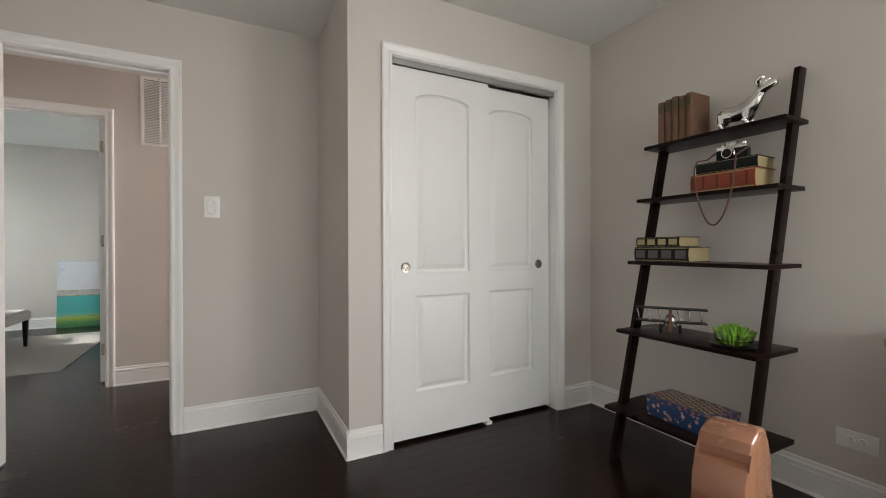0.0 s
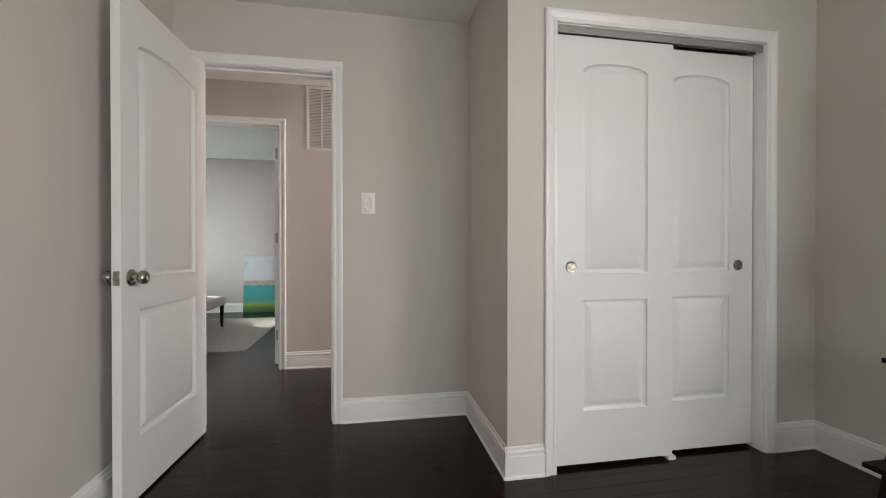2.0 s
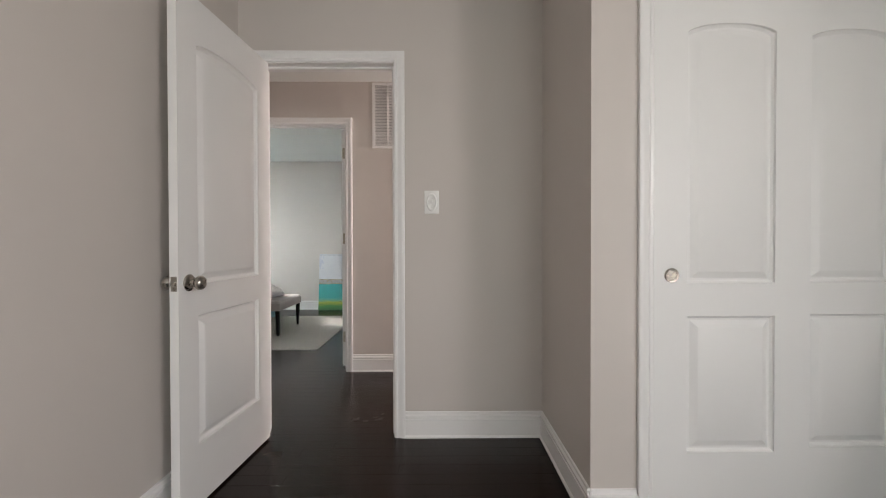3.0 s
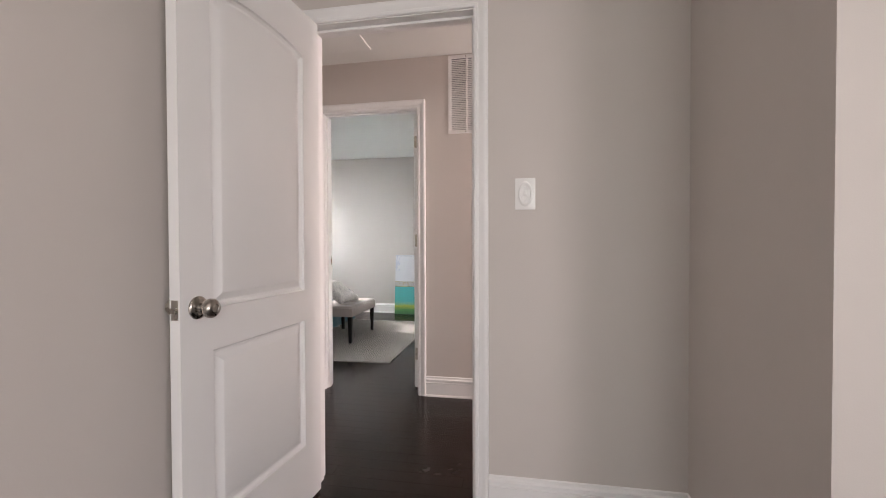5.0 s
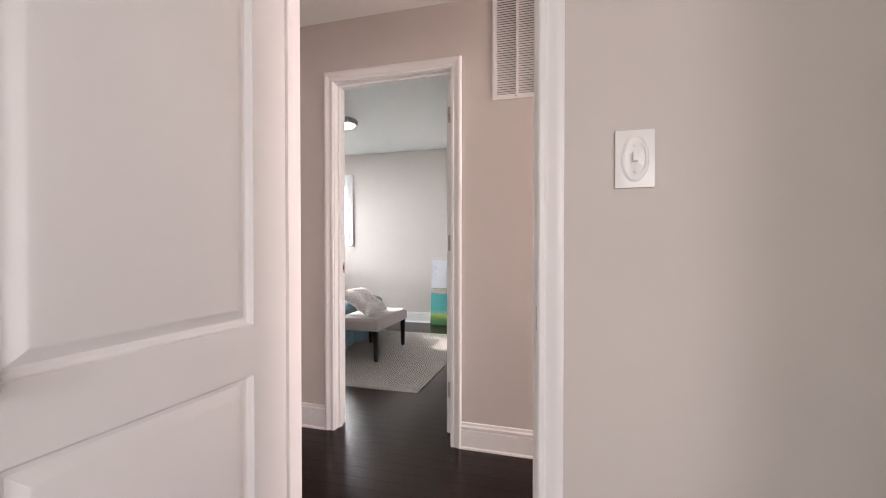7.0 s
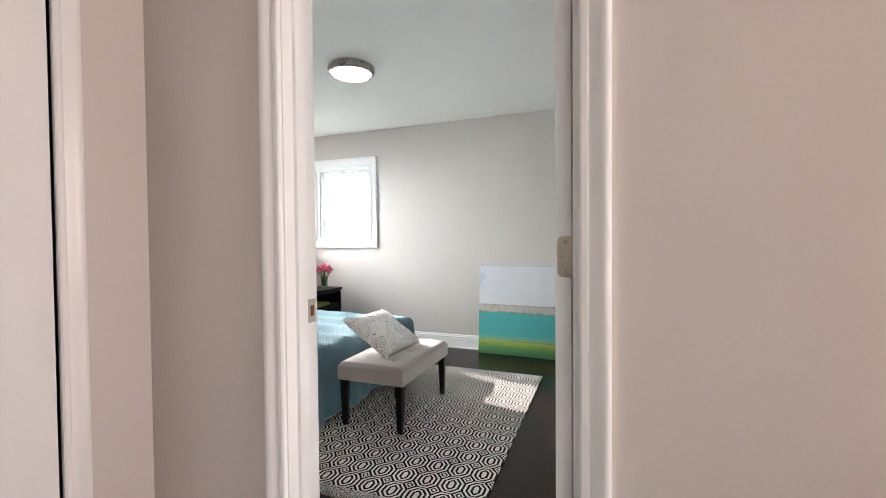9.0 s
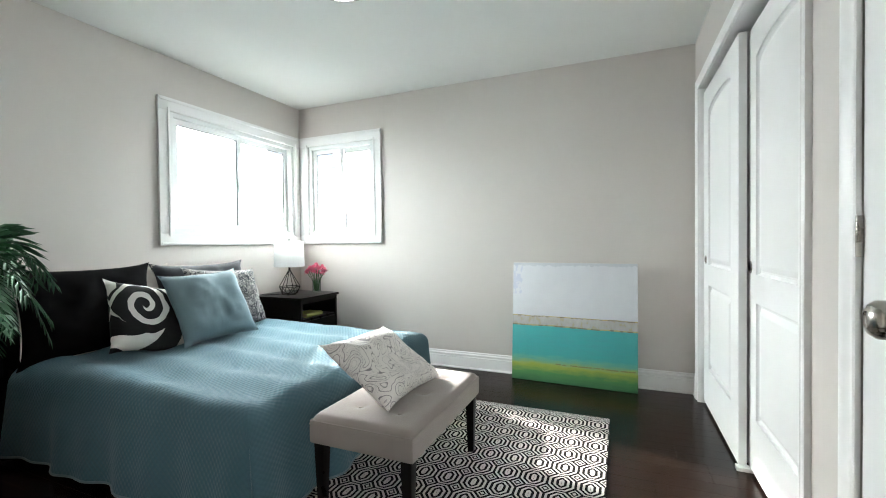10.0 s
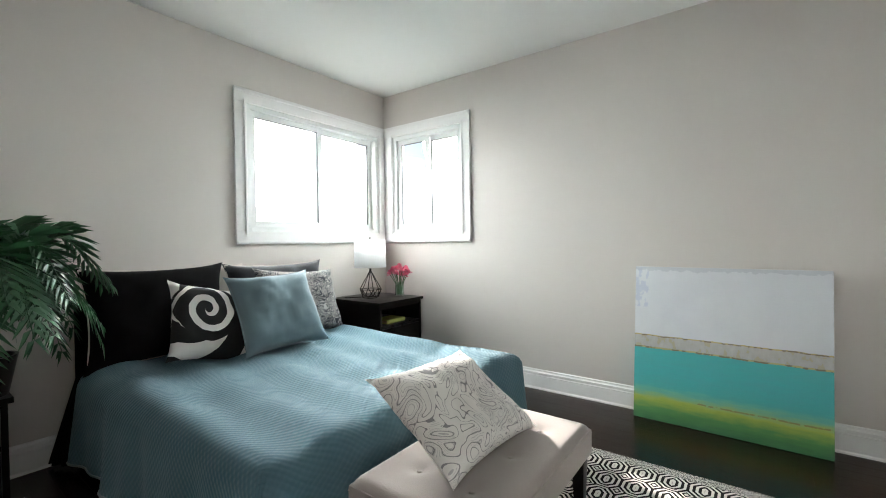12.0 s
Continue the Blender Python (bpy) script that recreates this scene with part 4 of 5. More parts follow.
bp = thing("model_biplane", "dark metal model biplane with spoked struts", "model plane", pose(2.0, 1.17, 0.633, 0, 0, 34))
for z in (0.055, 0.118):
    part("wing", boxes((-0.03, 0.03, -0.15, 0.15, z, z + 0.006), bevel=0.002), BLACKMETAL, bp)
part("fuselage", tube([(-0.05, 0, 0.07), (-0.03, 0, 0.072), (0.03, 0, 0.07), (0.12, 0, 0.075)], [0.018, 0.022, 0.02, 0.006], 14), BLACKMETAL, bp)
part("engine", lathe([(0.0, 0.0), (0.02, 0.0), (0.022, 0.01), (0.01, 0.018), (0.0, 0.018)], 16, Matrix.Translation((-0.05, 0, 0.07)) @ Matrix.Rotation(radians(-90), 4, "Y")), NICKEL, bp)
part("propeller", boxes((-0.072, -0.068, -0.007, 0.007, 0.02, 0.125), bevel=0.001), BROWNLEATHER, bp)
for y in (-0.13, -0.085, -0.04, 0.04, 0.085, 0.13):
    part("strut", cyl((-0.022, y, 0.06), (-0.022, y + 0.012, 0.119), 0.0025, seg=8), NICKEL, bp)
for y in (-0.04, 0.04):
    part("wheel", lathe([(0.008, -0.006), (0.022, -0.006), (0.025, 0.0), (0.022, 0.006), (0.008, 0.006)], 18, Matrix.Translation((-0.02, y, 0.0255)) @ Matrix.Rotation(radians(90), 4, "X")), BLACKMETAL, bp)
    part("gear_strut", cyl((-0.02, y, 0.025), (-0.02, y * 0.4, 0.06), 0.003, seg=8), BLACKMETAL, bp)

sb = thing("succulent_bowl", "bright green succulent in a clear glass bowl on a plate", "plant", pose(1.99, 0.885, 0.633))
part("plate", lathe([(0.0, 0.0), (0.05, 0.0), (0.085, 0.010), (0.087, 0.013), (0.05, 0.005), (0.0, 0.004)], 32), ESPRESSO, sb, "dark saucer")
part("bowl", lathe([(0.03, 0.006), (0.05, 0.010), (0.068, 0.03), (0.07, 0.055), (0.067, 0.055), (0.065, 0.032), (0.048, 0.013), (0.0, 0.011)], 32), GLOBE, sb, "clear glass bowl")
bm = bmesh.new()
rng = random.Random(4)
for i in range(170):
    a, r = rng.uniform(0, 6.283), rng.uniform(0, 0.055)
    x, y = r * math.cos(a), r * math.sin(a)
    t = rng.uniform(0.05, 0.35)
    dome = 0.03 * (1 - (r / 0.055) ** 2)
    tube_into(bm, [(x, y, 0.016), (x * (1 + t), y * (1 + t), 0.040 + dome), (x * (1 + 1.8 * t) + rng.uniform(-0.008, 0.008), y * (1 + 1.8 * t) + rng.uniform(-0.008, 0.008), 0.055 + dome + rng.uniform(0, 0.012))], [0.004, 0.006, 0.002], 6)
part("succulent", bm, SUCCULENT, sb, "dense lime green succulent leaves")

tb = thing("cookie_tin", "blue printed rectangular tin box with rounded corners", "tin", pose(1.955, 1.045, 0.263, 0, 0, -4))
part("body", boxes((-0.085, 0.085, -0.16, 0.16, 0, 0.072), bevel=0.008), TIN, tb, "blue tin printed with pale flowers")
part("lid", boxes((-0.088, 0.088, -0.163, 0.163, 0.0725, 0.092), bevel=0.007), LID, tb, "lid with a printed checked panel")

# scalloped wooden chair, its crest towards the middle of the room
ch = thing("wooden_chair", "varnished orange wood chair with a narrow scalloped back", "chair", pose(0.474, 0.084, 0, 0, 0, 14))
half = [(0.057, 0.41), (0.059, 0.77), (0.057, 0.800), (0.050, 0.816), (0.041, 0.820), (0.045, 0.834), (0.044, 0.852), (0.036, 0.864), (0.028, 0.866), (0.029, 0.874), (0.024, 0.882), (0.013, 0.885), (0.0, 0.886)]
outline = [(0.057 - w, z) for w, z in half] + [(0.057 + w, z) for w, z in reversed(half[:-1])]
bm = bmesh.new()
A = [bm.verts.new((x, -0.006, z)) for x, z in outline]
B = [bm.verts.new((x, 0.034, z)) for x, z in outline]
for i in range(len(A)):
    bm.faces.new((A[i], A[(i + 1) % len(A)], B[(i + 1) % len(A)], B[i]))
bm.faces.new(A)
bm.faces.new(B[::-1])
bmesh.ops.bevel(bm, geom=[ed for ed in bm.edges if abs(ed.verts[0].co.y - ed.verts[1].co.y) < 1e-6], offset=0.003, segments=2, affect="EDGES", profile=0.5)
part("crest", bm, ORANGEWOOD, ch, "scalloped back panel")
for x in (0.02, 0.36):
    part("back_leg", boxes((x * 0.9 - 0.136, x * 0.9 - 0.104, -0.03, -0.002, 0, 0.43), bevel=0.004), ORANGEWOOD, ch)
    part("front_leg", boxes((x * 0.9 - 0.136, x * 0.9 - 0.104, -0.38, -0.352, 0, 0.43), bevel=0.004), ORANGEWOOD, ch)
part("seat", boxes((-0.14, 0.25, -0.40, -0.003, 0.4305, 0.455), bevel=0.008), ORANGEWOOD, ch)

cc = thing("side_cabinet", "distressed cream-green painted cabinet against the wall", "cabinet")
part("body", boxes((1.96, 2.30, -0.55, 0.41, 0.05, 0.73), bevel=0.004), CREAMPAINT, cc)
part("top", boxes((1.94, 2.30, -0.57, 0.425, 0.731, 0.758), bevel=0.006), CREAMPAINT, cc)
for y in (-0.06, 0.39):
    part("door", boxes((1.945, 1.959, y - 0.44, y, 0.08, 0.70), bevel=0.004), CREAMPAINT, cc)
for x, y in ((1.98, 0.37), (2.28, 0.37), (1.98, -0.52), (2.28, -0.52)):
    part("foot", boxes((x - 0.018, x + 0.018, y - 0.018, y + 0.018, 0, 0.051)), CREAMPAINT, cc)

# ---- bedroom ----
rug = solid("area_rug", boxes((-0.72, 0.72, -0.985, 0.985, 0, 0.009), bevel=0.003), RUG, "black and white geometric woven rug with grey fringed ends", "rug", pose(-1.845, 5.60, 0.0))
bm = bmesh.new()
rng = random.Random(8)
for s in (-1, 1):
    x = -0.715
    while x < 0.715:
        tube_into(bm, [(x, s * 0.984, 0.005), (x + rng.uniform(-0.004, 0.004), s * 1.0, 0.003)], 0.0016, 4)
        x += 0.009
tagged(part("fringe", bm, CREAM, rug, "short pale fringe"), kind="stuff")


def bed_cover(x_head, x_foot, y0, y1, top, hem):
    """A cloth laid over the mattress, falling over the foot and both sides in soft folds."""
    r = 0.075
    arc = r * math.pi / 2
    drop = top - hem
    full = arc + drop - r
    L, W = x_foot - x_head - r, y1 - y0 - 2 * r
    step = 0.028
    nu, nv = int((L + full) / step) + 1, int((W + 2 * full) / step) + 1

    def over(d):
        if d <= 0:
            return d, 0.0
        if d < arc:
            return r * math.sin(d / r), r * (1 - math.cos(d / r))
        return r, r + d - arc
    bm = bmesh.new()
    uvl = bm.loops.layers.uv.new("uv")
    grid, uvs = [], {}
    for i in range(nu + 1):
        row = []
        u = (L + full) * i / nu
        for j in range(nv + 1):
            v = -full + (W + 2 * full) * j / nv
            ox, dx = over(u - L)
            if v < 0:
                oy, dy = over(-v)
                y = y0 + r - oy
                sy = -1
            elif v > W:
                oy, dy = over(v - W)
                y = y1 - r + oy
                sy = 1
            else:
                dy, y, sy = 0.0, y0 + r + v, 0
            x = x_head + (u if u <= L else L + ox)
            fall = max(dx, dy) + 0.12 * min(dx, dy)
            z = top - fall
            k = min(1.0, max(0.0, fall - 0.03) / max(drop, 0.01))
            if dy > 0.03:
                y += sy * k * (0.022 + 0.020 * math.sin(x * 13 + 1.0) + 0.012 * math.sin(x * 29))
            if dx > 0.03:
                x += k * (0.045 + 0.026 * math.sin(y * 14) + 0.012 * math.sin(y * 31 + 2))
            if dx > 0.03 and dy > 0.03:
                x -= 0.45 * min(dx, dy) * k * 0.5
                y -= sy * 0.45 * min(dx, dy) * k * 0.5
            # puffs and shallow wrinkles over the top
            if fall < r:
                n = noise.noise((x * 2.2, y * 5.0, 0.0))
                z += 0.010 * n + 0.009 * math.sin(y * 25 + 1.6 * math.sin(x * 2.0)) + 0.004 * noise.noise((x * 9, y * 9, 3.0))
            z += 0.006 * noise.noise((x * 5, y * 5, z * 5))
            vt = bm.verts.new((x, y, max(0.03, z)))
            uvs[vt] = (u, v)
            row.append(vt)
        grid.append(row)
    for i in range(nu):
        for j in range(nv):
            f = bm.faces.new((grid[i][j], grid[i + 1][j], grid[i + 1][j + 1], grid[i][j + 1]))
            for lp in f.loops:
                lp[uvl].uv = uvs[lp.vert]
    edge = [grid[i][0].co.copy() for i in range(nu + 1)] + [grid[nu][j].co.copy() for j in range(1, nv)] + [grid[i][nv].co.copy() for i in range(nu, -1, -1)]
    return bm, tube(edge, 0.0055, 6)


def skirt():
    """Folded cloth that hangs from the head corner and flares towards the floor."""
    bm = bmesh.new()
    rows = []
    for i in range(19):
        t = i / 18
        row = []
        for j in range(9):
            d = j / 8
            fold = 0.012 * math.sin(t * 26) * d
            row.append(bm.verts.new((-4.0 + 0.20 * t, 5.03 - (0.02 + 0.10 * (1 - t)) * d + fold, 0.44 - 0.425 * d)))
        rows.append(row)
    for a, b in zip(rows, rows[1:]):
        for j in range(8):
            bm.faces.new((a[j], b[j], b[j + 1], a[j + 1]))
    bmesh.ops.solidify(bm, geom=bm.faces[:], thickness=0.006)
    return bm


bed = thing("bed", "low black bed with mattress, mostly under its cover", "bed")
part("base", boxes((-3.97, -2.40, 5.10, 6.40, 0.05, 0.25), bevel=0.01), BLACKCLOTH, bed, "black cloth covered base")
part("mattress", boxes((-3.96, -2.36, 5.07, 6.43, 0.251, 0.44), bevel=0.05), BLACKCLOTH, bed)
part("headboard", boxes((-4.015, -3.972, 5.02, 6.46, 0.05, 0.78), bevel=0.015), BLACKCLOTH, bed, "black headboard")
part("bed_skirt", skirt(), BLACKCLOTH, bed, "black skirt hanging at the head")
for x in (-3.9, -2.45):
    for y in (5.15, 6.35):
        part("leg", cyl((x, y, 0), (x, y, 0.051), 0.02), BLACKWOOD, bed)
cover_mesh, hem_mesh = bed_cover(-3.86, -2.27, 5.00, 6.50, 0.475, 0.05)
cover = solid("bedspread", cover_mesh, TEAL, "teal blue waffle-weave bedspread draped over the bed", "bedspread", smooth=80)
part("hem", hem_mesh, BLUEVELVET, cover, "stitched teal hem")


def pillow_mesh(w, h, t, seed=0, sharp=0.35):
    """Stuffed cushion with pinched corners, a seam and shallow creases."""
    bm = bmesh.new()
    N = 22
    def surf(s):
        rows = []
        for i in range(N + 1):
            row = []
            for j in range(N + 1):
                a, b = i / N * 2 - 1, j / N * 2 - 1
                pull_in = 1 - 0.07 * (1 - a * a) * (b ** 4) - 0.0
                pull_in2 = 1 - 0.07 * (1 - b * b) * (a ** 4)
                x, y = a * w / 2 * pull_in2, b * h / 2 * pull_in
                f = max(0.0, (1 - a ** 4) * (1 - b ** 4)) ** 0.55
                ear = (abs(a) * abs(b)) ** 6
                x, y = x * (1 + 0.05 * ear), y * (1 + 0.05 * ear)
                n = 0.020 * noise.noise((x * 9 + seed, y * 9, s * 3 + seed)) + 0.010 * noise.noise((x * 22, y * 22 + seed, s))
                row.append((x, y, s * (t / 2 * f + n * f)))
            rows.append(row)
        return rows
    for s in (1, -1):
        g = [[bm.verts.new(p) for p in row] for row in surf(s)]
        for i in range(N):
            for j in range(N):
                bm.faces.new((g[i][j], g[i + 1][j], g[i + 1][j + 1], g[i][j + 1]))
    bmesh.ops.remove_doubles(bm, verts=bm.verts, dist=1e-5)
    return bm


def lean(x, y, z, back, yaw=0.0, roll=0.0):
    """Pose of a cushion that faces +x, leaning back, turned about z and rolled in its plane."""
    c, s = math.cos(radians(back)), math.sin(radians(back))
    m = Matrix(((0, -s, c, 0), (1, 0, 0, 0), (0, c, s, 0), (0, 0, 0, 1)))
    return Matrix.Translation((x, y, z)) @ Matrix.Rotation(radians(yaw), 4, "Z") @ m @ Matrix.Rotation(radians(roll), 4, "Z")


def piping(w, h):
    pts = []
    for k in range(48):
        q = k / 12
        s, f = int(q), (q % 1) * 2 - 1
        a, b = ((f, -1), (1, f), (-f, 1), (-1, -f))[s]
        pts.append((a * w / 2 * (1 - 0.07 * (1 - b * b) * (a ** 4)), b * h / 2 * (1 - 0.07 * (1 - a * a) * (b ** 4)), 0))
    return tube(pts, 0.004, 6, closed=True)


def pillow(name, label, m, w, h, t, material, seed, edge=None):
    p = solid(name, pillow_mesh(w, h, t, seed), material, label, "pillow", m, "pillows on the bed", smooth=80)
    if edge:
        part("piping", piping(w, h), edge, p, "corded edge")
    return p


pillow("pillow", "large black pillow sham propped against the wall", lean(-3.86, 5.36, 0.70, 12, 0), 0.68, 0.50, 0.16, BLACKCLOTH, 1, CREAM)
pillow("pillow", "charcoal pillow sham with a pale corded edge", lean(-3.85, 6.07, 0.70, 12, 0), 0.70, 0.48, 0.16, CHARCOAL, 2, CREAM)
pillow("pillow", "grey floral printed pillow propped at an angle", lean(-3.68, 6.12, 0.685, 22, 4, -4), 0.60, 0.44, 0.14, FLORAL, 3)
pillow("pillow", "cream pillow edge tucked behind the black sham", lean(-3.90, 5.70, 0.72, 10, 0), 0.30, 0.44, 0.08, CREAM, 4)
pillow("cushion", "black cushion printed with a white swirl", lean(-3.58, 5.50, 0.645, 28, 8, -16), 0.44, 0.42, 0.14, SWIRL, 5)
pillow("cushion", "dusty blue velvet cushion leaning on the others", lean(-3.46, 5.81, 0.685, 30, -6, 2), 0.48, 0.46, 0.15, BLUEVELVET, 6, BLUEVELVET)
pillow("cushion", "pale cushion with grey paisley line drawing, on the bench", lean(-2.05, 5.57, 0.525, 56, 2, -3), 0.49, 0.385, 0.12, PAISLEY, 7)

bn = thing("bench", "taupe tufted fabric bench with tapered black legs", "bench", pose(-1.955, 5.585, 0))
BW, BL, BZ0, BZ1 = 0.225, 0.375, 0.295, 0.405
part("seat_body", boxes((-BW, BW, -BL, BL, BZ0, BZ1 - 0.02), bevel=0.012), TAUPE, bn)
bm = bmesh.new()
NX, NY = 26, 44
rows = []
for i in range(NX + 1):
    row = []
    for j in range(NY + 1):
        x, y = (i / NX * 2 - 1) * BW, (j / NY * 2 - 1) * BL
        a, b = abs(x) / BW, abs(y) / BL
        z = BZ1 + 0.006 * (1 - a * a) * (1 - b * b) - 0.030 * max(0, (a - 0.86) / 0.14) ** 2.5 - 0.030 * max(0, (b - 0.92) / 0.08) ** 2.5
        for tx in (-0.09, 0.09):
            for ty in (-0.22, 0.0, 0.22):
                d2_ = (x - tx) ** 2 + (y - ty) ** 2
                z -= 0.012 * math.exp(-d2_ / 0.0006) + 0.004 * math.exp(-d2_ / 0.004)
        row.append(bm.verts.new((x, y, max(z, BZ1 - 0.036))))
    rows.append(row)
for i in range(NX):
    for j in range(NY):
        bm.faces.new((rows[i][j], rows[i + 1][j], rows[i + 1][j + 1], rows[i][j + 1]))
part("cushion", bm, TAUPE, bn, "tufted cushion top", smooth=80)
for tx in (-0.09, 0.09):
    for ty in (-0.22, 0.0, 0.22):
        part("button", lathe([(0.0, 0.004), (0.006, 0.003), (0.009, 0.0), (0.0, -0.002)][::-1], 12, Matrix.Translation((tx, ty, BZ1 - 0.010))), TAUPE, bn)
for sx in (-1, 1):
    for sy in (-1, 1):
        cx, cy = sx * (BW - 0.035), sy * (BL - 0.035)
        bm = bmesh.new()
        vs = box_into(bm, cx - 0.022, cx + 0.022, cy - 0.022, cy + 0.022, 0.0095, BZ0 + 0.001, bevel=0.002)
        for v in bm.verts:
            f = 0.62 + 0.38 * v.co.z / BZ0
            v.co.x, v.co.y = cx + (v.co.x - cx) * f, cy + (v.co.y - cy) * f
        part("leg", bm, BLACKWOOD, bn)

pt = thing("canvas_painting", "unframed abstract canvas in white, turquoise and green leaning on wall", "painting", pose(-1.40, 7.126, 0.002, -4.8, 0, -2.0))
part("canvas", boxes((-0.448, 0.448, 0, 0.034, 0, 0.902), bevel=0.007), PAINTING, pt)
part("stretcher", boxes((-0.43, 0.43, 0.0345, 0.04, 0.02, 0.06), (-0.43, 0.43, 0.0345, 0.04, 0.84, 0.88), (-0.43, -0.39, 0.0345, 0.04, 0.06, 0.84), (0.39, 0.43, 0.0345, 0.04, 0.06, 0.84)), CANVAS, pt)


def nightstand(name, label, x0, x1, y0, y1, h):
    n = thing(name, label, "nightstand")
    part("top", boxes((x0 - 0.01, x1 + 0.015, y0 - 0.015, y1 + 0.015, h - 0.022, h), bevel=0.003), BLACKWOOD, n)
    t = 0.02
    part("side", boxes((x0, x1, y0, y0 + t, 0.0, h - 0.0225)), BLACKWOOD, n)
    part("side", boxes((x0, x1, y1 - t, y1, 0.0, h - 0.0225)), BLACKWOOD, n)
    part("back", boxes((x0, x0 + 0.012, y0 + t, y1 - t, 0.05, h - 0.0225)), BLACKWOOD, n)
    part("shelf", boxes((x0 + 0.012, x1 - 0.005, y0 + t, y1 - t, h - 0.20, h - 0.182)), BLACKWOOD, n)
    part("apron", boxes((x1 - 0.02, x1 - 0.002, y0 + t, y1 - t, h - 0.055, h - 0.0225)), BLACKWOOD, n)
    dr = part("drawer", boxes((x0 + 0.012, x1, y0 + t + 0.002, y1 - t - 0.002, 0.12, h - 0.205), bevel=0.003), BLACKWOOD, n)
    part("knob", lathe([(0.0, 0.0), (0.008, 0.0), (0.006, 0.012), (0.014, 0.018), (0.012, 0.026), (0.0, 0.028)], 16, Matrix.Translation((x1, (y0 + y1) / 2, 0.26)) @ Matrix.Rotation(radians(90), 4, "Y")), NICKEL, dr)
    part("plinth", boxes((x0 + 0.012, x1 - 0.02, y0 + t, y1 - t, 0.02, 0.118)), BLACKWOOD, n)
    return n


nightstand("nightstand", "black wooden nightstand with an open cubby in the corner", -3.99, -3.46, 6.62, 7.09, 0.624)
nightstand("plant_table", "small black side table under the palm", -3.95, -3.52, 4.32, 4.72, 0.50)
book("yellow-green book lying in the nightstand cubby", pose(-3.50, 6.84, 0.4425, 0, 0, 180), 0.20, 0.15, 0.03, mat("yellow_green_cover", (0.45, 0.48, 0.12), 0.6))

tl = thing("table_lamp", "table lamp with black wire frame and white drum shade", "lamp", pose(-3.74, 6.80, 0.624))
rb, rm, zm, zt = 0.062, 0.088, 0.07, 0.225
base = [(rb * math.cos(k * math.pi / 3), rb * math.sin(k * math.pi / 3), 0.004) for k in range(6)]
mid = [(rm * math.cos((k + 0.5) * math.pi / 3), rm * math.sin((k + 0.5) * math.pi / 3), zm) for k in range(6)]
bm = bmesh.new()
for k in range(6):
    for a, b in ((base[k], base[(k + 1) % 6]), (base[k], mid[k]), (base[(k + 1) % 6], mid[k]), (mid[k], (0, 0, zt))):
        tube_into(bm, [a, b], 0.0032, 6)
    tube_into(bm, [mid[k], mid[(k + 1) % 6]], 0.0032, 6)
part("wire_base", bm, BLACKMETAL, tl, "black geometric wire base")
part("stem", cyl((0, 0, zt - 0.012), (0, 0, 0.30), 0.009, seg=12), BLACKMETAL, tl)
part("shade", lathe([(0.128, 0.245), (0.122, 0.465), (0.119, 0.465), (0.125, 0.245), (0.128, 0.245)], 40), SHADE, tl, "white fabric drum shade")
part("finial", cyl((0, 0, 0.455), (0, 0, 0.49), 0.005, seg=10), BLACKMETAL, tl)
part("spider", boxes((-0.12, 0.12, -0.002, 0.002, 0.452, 0.456), (-0.002, 0.002, -0.12, 0.12, 0.4565, 0.460)), BLACKMETAL, tl)
part("cord", tube([(-0.05, -0.02, 0.006), (-0.1, -0.09, 0.005), (-0.16, -0.13, 0.004), (-0.22, -0.1, 0.004)], 0.003, 6), BLACKMETAL, tl)

vs = thing("flower_vase", "pink flowers in a small green glass vase", "flowers", pose(-3.64, 7.035, 0.624))
part("vase", lathe([(0.0, 0.0), (0.036, 0.0), (0.037, 0.004), (0.037, 0.11), (0.034, 0.11), (0.034, 0.008), (0.0, 0.008)], 28), VASEGLASS, vs, "clear green glass cylinder")
rng = random.Random(3)
bm, bs = bmesh.new(), bmesh.new()
for i in range(15):
    a, up = i * 2.4, 1.0 - i / 15 * 1.15
    r = math.sqrt(max(0.0, 1 - up * up)) * 0.082
    c = Vector((r * math.cos(a), r * math.sin(a), 0.170 + 0.058 * up))
    tube_into(bs, [(c.x * 0.2, c.y * 0.2, 0.012), (c.x * 0.4, c.y * 0.4, 0.1), tuple(c)], 0.0026, 5)
    for k in range(26):
        th, ph = rng.uniform(0, 6.283), math.acos(rng.uniform(-0.5, 1.0))
        d = Vector((math.cos(th) * math.sin(ph), math.sin(th) * math.sin(ph), math.cos(ph)))
        q = d.to_track_quat("Z", "Y")
        w, l = rng.uniform(0.012, 0.019), rng.uniform(0.026, 0.042)
        quad = [c + q @ Vector(p) for p in ((0, 0, 0), (w * 0.8, 0.003, l * 0.55), (w * 0.45, 0.009, l), (-w * 0.45, 0.009, l), (-w * 0.8, 0.003, l * 0.55))]
        bm.faces.new([bm.verts.new(p) for p in quad])
part("blossom", bm, PINK, vs, "cluster of pink petals", smooth=None)
part("stem", bs, GREENSTEM, vs)

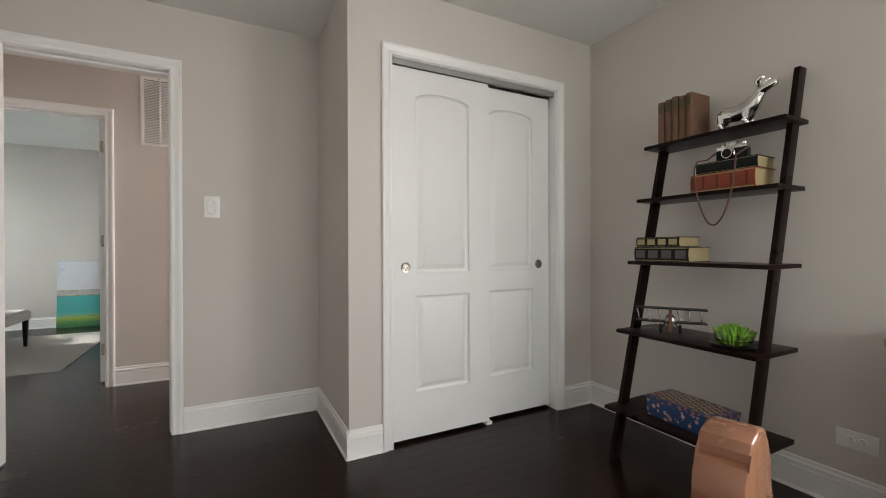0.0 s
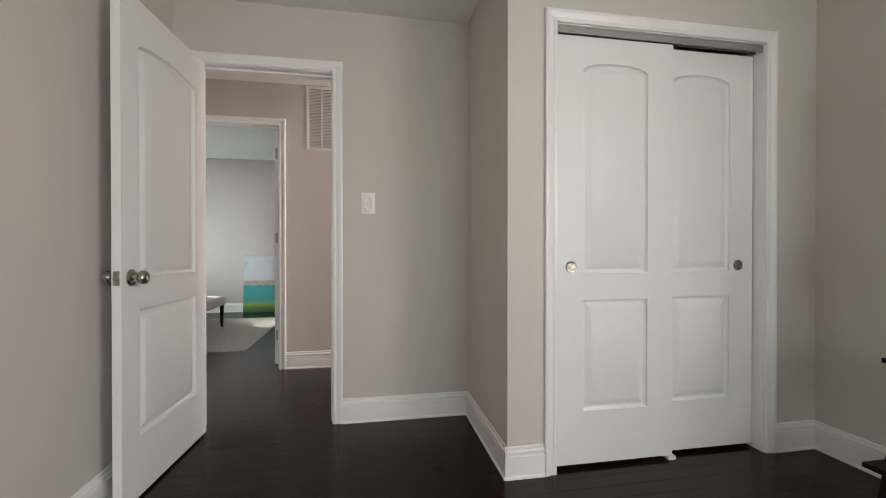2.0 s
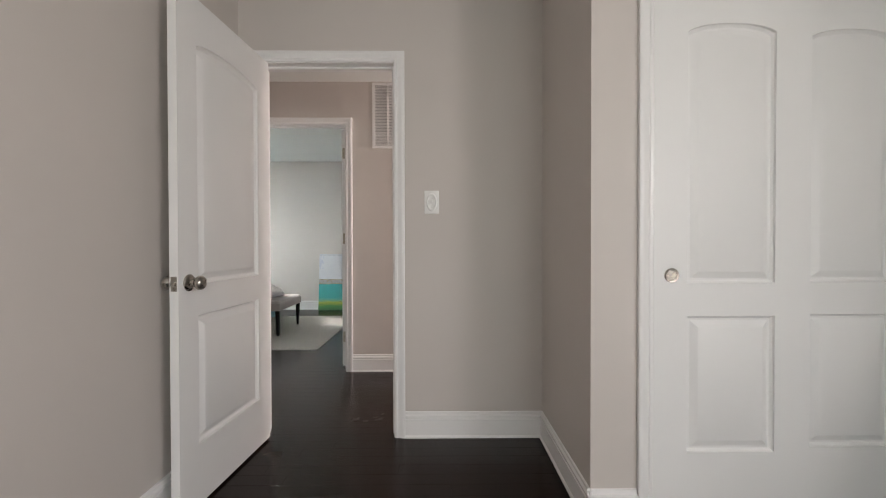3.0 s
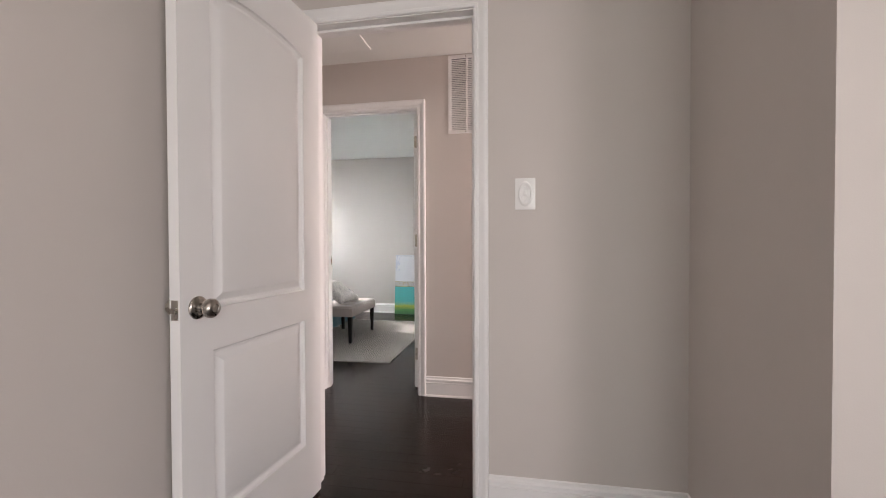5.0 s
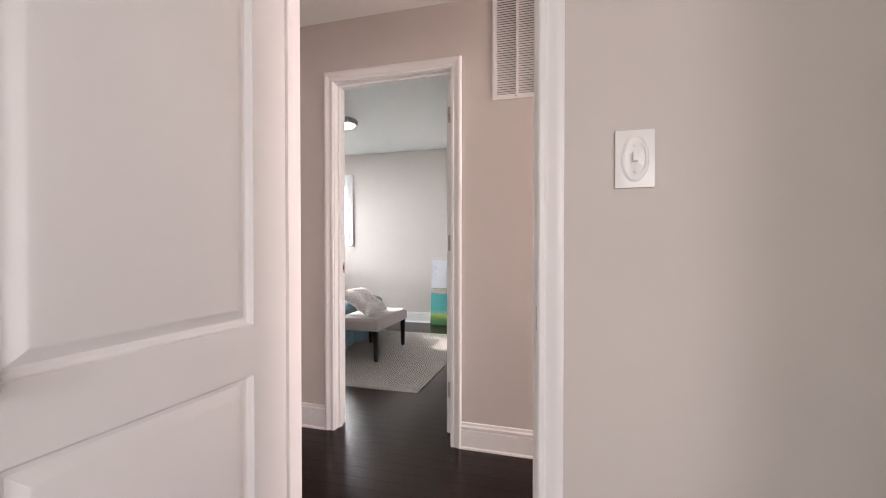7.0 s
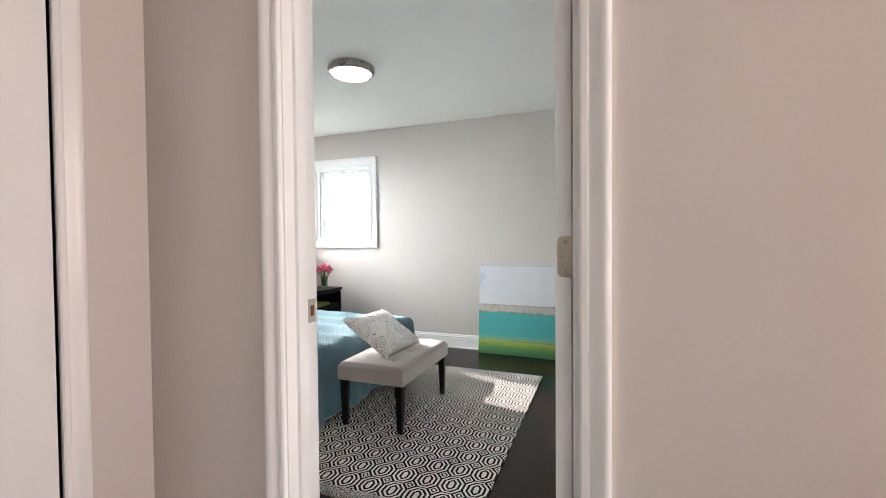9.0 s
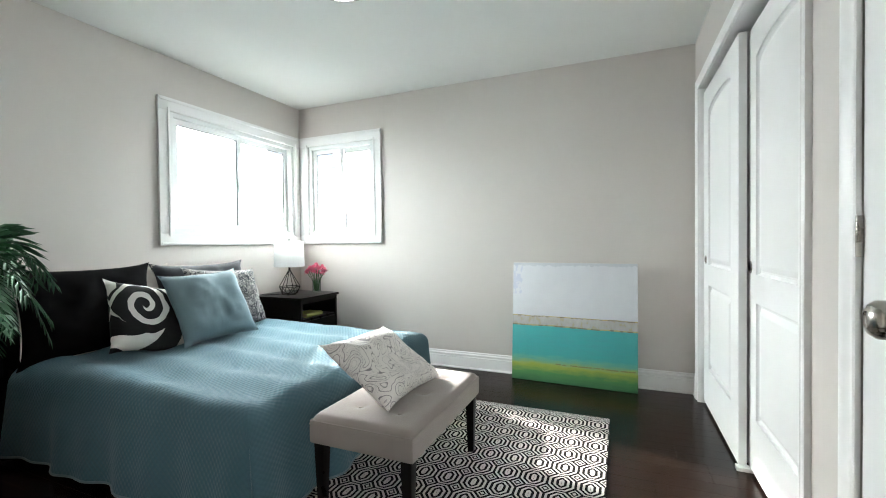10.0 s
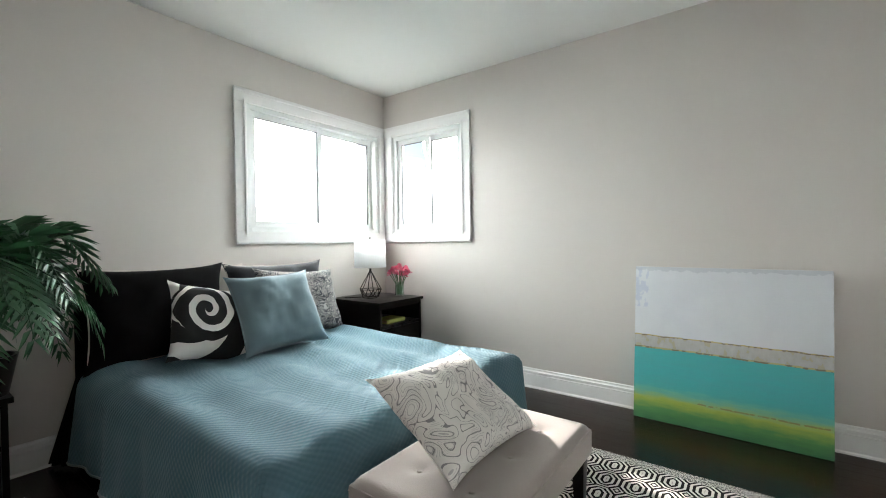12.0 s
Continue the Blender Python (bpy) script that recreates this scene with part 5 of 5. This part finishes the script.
pl = thing("palm_plant", "dark green potted palm with arching fronds", "plant", pose(-3.60, 4.66, 0.501))
part("pot", lathe([(0.0, 0.0), (0.075, 0.0), (0.10, 0.13), (0.105, 0.15), (0.094, 0.15), (0.088, 0.125), (0.0, 0.12)], 28), BLACKWOOD, pl, "black pot")
rng = random.Random(12)
for k in range(30):
    a = k * 2.399 + 0.3
    reach = rng.uniform(0.24, 0.44)
    rise = rng.uniform(0.30, 0.62)
    droop = rng.uniform(0.2, 0.6)
    bm = bmesh.new()
    sp_pts = []
    for i in range(15):
        t = i / 14
        sp_pts.append(Vector((math.cos(a) * reach * t ** 1.15, math.sin(a) * reach * t ** 1.15, 0.12 + rise * math.sin(min(1.0, t * 1.35) * math.pi / 2) - droop * max(0.0, t - 0.45) ** 1.6 * 2.2)))
    sp_pts = [Vector((max(-0.30, q.x), q.y, q.z)) for q in sp_pts]
    tube_into(bm, sp_pts, [0.005 - 0.0035 * i / 14 for i in range(15)], 5)
    for i in range(4, 15):
        for half in (0.0, 0.5):
            p = sp_pts[i] if half == 0.0 or i == 14 else (sp_pts[i] + sp_pts[i + 1]) / 2
            way = (sp_pts[i] - sp_pts[i - 1]).normalized()
            side = way.cross(Vector((0, 0, 1))).normalized()
            t = (i + half) / 14
            ln = 0.15 * math.sin(math.pi * min(1.0, 0.22 + 0.72 * t)) + 0.02
            for s in (-1, 1):
                tip = p + (way * 0.62 + side * s * 0.8).normalized() * ln + Vector((0, 0, -0.035 * rng.uniform(0.4, 1.5)))
                tip.x = max(-0.32, tip.x)
                m1 = (p + tip) / 2 + Vector((0, 0, 0.012))
                wd = way * 0.015
                vs4 = [bm.verts.new(q) for q in (p, m1 + wd, tip, m1 - wd)]
                bm.faces.new(vs4)
    part("frond", bm, PALM, pl, smooth=None)

# ---- floor planks, along x ----
PW, GAP = 0.083, 0.0006
LENGTHS = (0.62, 0.86, 1.12)


def plank_mesh(length):
    bm = bmesh.new()
    c = 0.0005
    b = [(0, 0), (length - GAP, 0), (length - GAP, PW - GAP), (0, PW - GAP)]
    lo = [bm.verts.new((x, y, -0.012)) for x, y in b]
    hi = [bm.verts.new((x, y, -c)) for x, y in b]
    ins = [(c, c), (length - GAP - c, c), (length - GAP - c, PW - GAP - c), (c, PW - GAP - c)]
    up = [bm.verts.new((x, y, 0.0)) for x, y in ins]
    for A, B in ((lo, hi), (hi, up)):
        for i in range(4):
            bm.faces.new((A[i], A[(i + 1) % 4], B[(i + 1) % 4], B[i]))
    bm.faces.new(up)
    return mesh_of("floor_plank", bm, OAK, None)


plank_meshes = [plank_mesh(q) for q in LENGTHS]
rng = random.Random(21)
verts, faces = [], []


def loose_plank(x0, x1, y):
    c, k = 0.0005, len(verts)
    xa, xb, ya, yb = x0, x1 - GAP, y, y + PW - GAP
    verts.extend([(xa, ya, -c), (xb, ya, -c), (xb, yb, -c), (xa, yb, -c), (xa + c, ya + c, 0), (xb - c, ya + c, 0), (xb - c, yb - c, 0), (xa + c, yb - c, 0)])
    faces.append((k + 4, k + 5, k + 6, k + 7))
    faces.extend((k + i, k + (i + 1) % 4, k + 4 + (i + 1) % 4, k + 4 + i) for i in range(4))


def loose_run(xa, xb, y):
    x = xa
    while x < xb - 0.02:
        ln = min(rng.choice(LENGTHS), xb - x)
        if xb - x - ln < 0.15:
            ln = xb - x
        loose_plank(x, x + ln, y)
        x += ln


row_y = -2.41
count = 0
while row_y < 7.36:
    if 1.0 < row_y < 5.2 and count < 295:
        x = -2.3 + rng.uniform(0, 0.6)
        loose_run(-4.15, x, row_y)
        while x < 0.2:
            i = rng.randrange(3)
            p = new("floor_plank", plank_meshes[i])
            p.parent = floor_ob
            p.location = (x, row_y, 0)
            x += LENGTHS[i]
            count += 1
        loose_run(x, 2.59, row_y)
    else:
        loose_run(-4.15 - rng.uniform(0, 0.001), 2.59, row_y)
    row_y += PW
me = bpy.data.meshes.new("floor_planks")
me.from_pydata(verts, [], faces)
me.materials.append(OAK)
fp = new("floor_planks", me)
fp.parent = floor_ob
tagged(fp, kind="stuff")
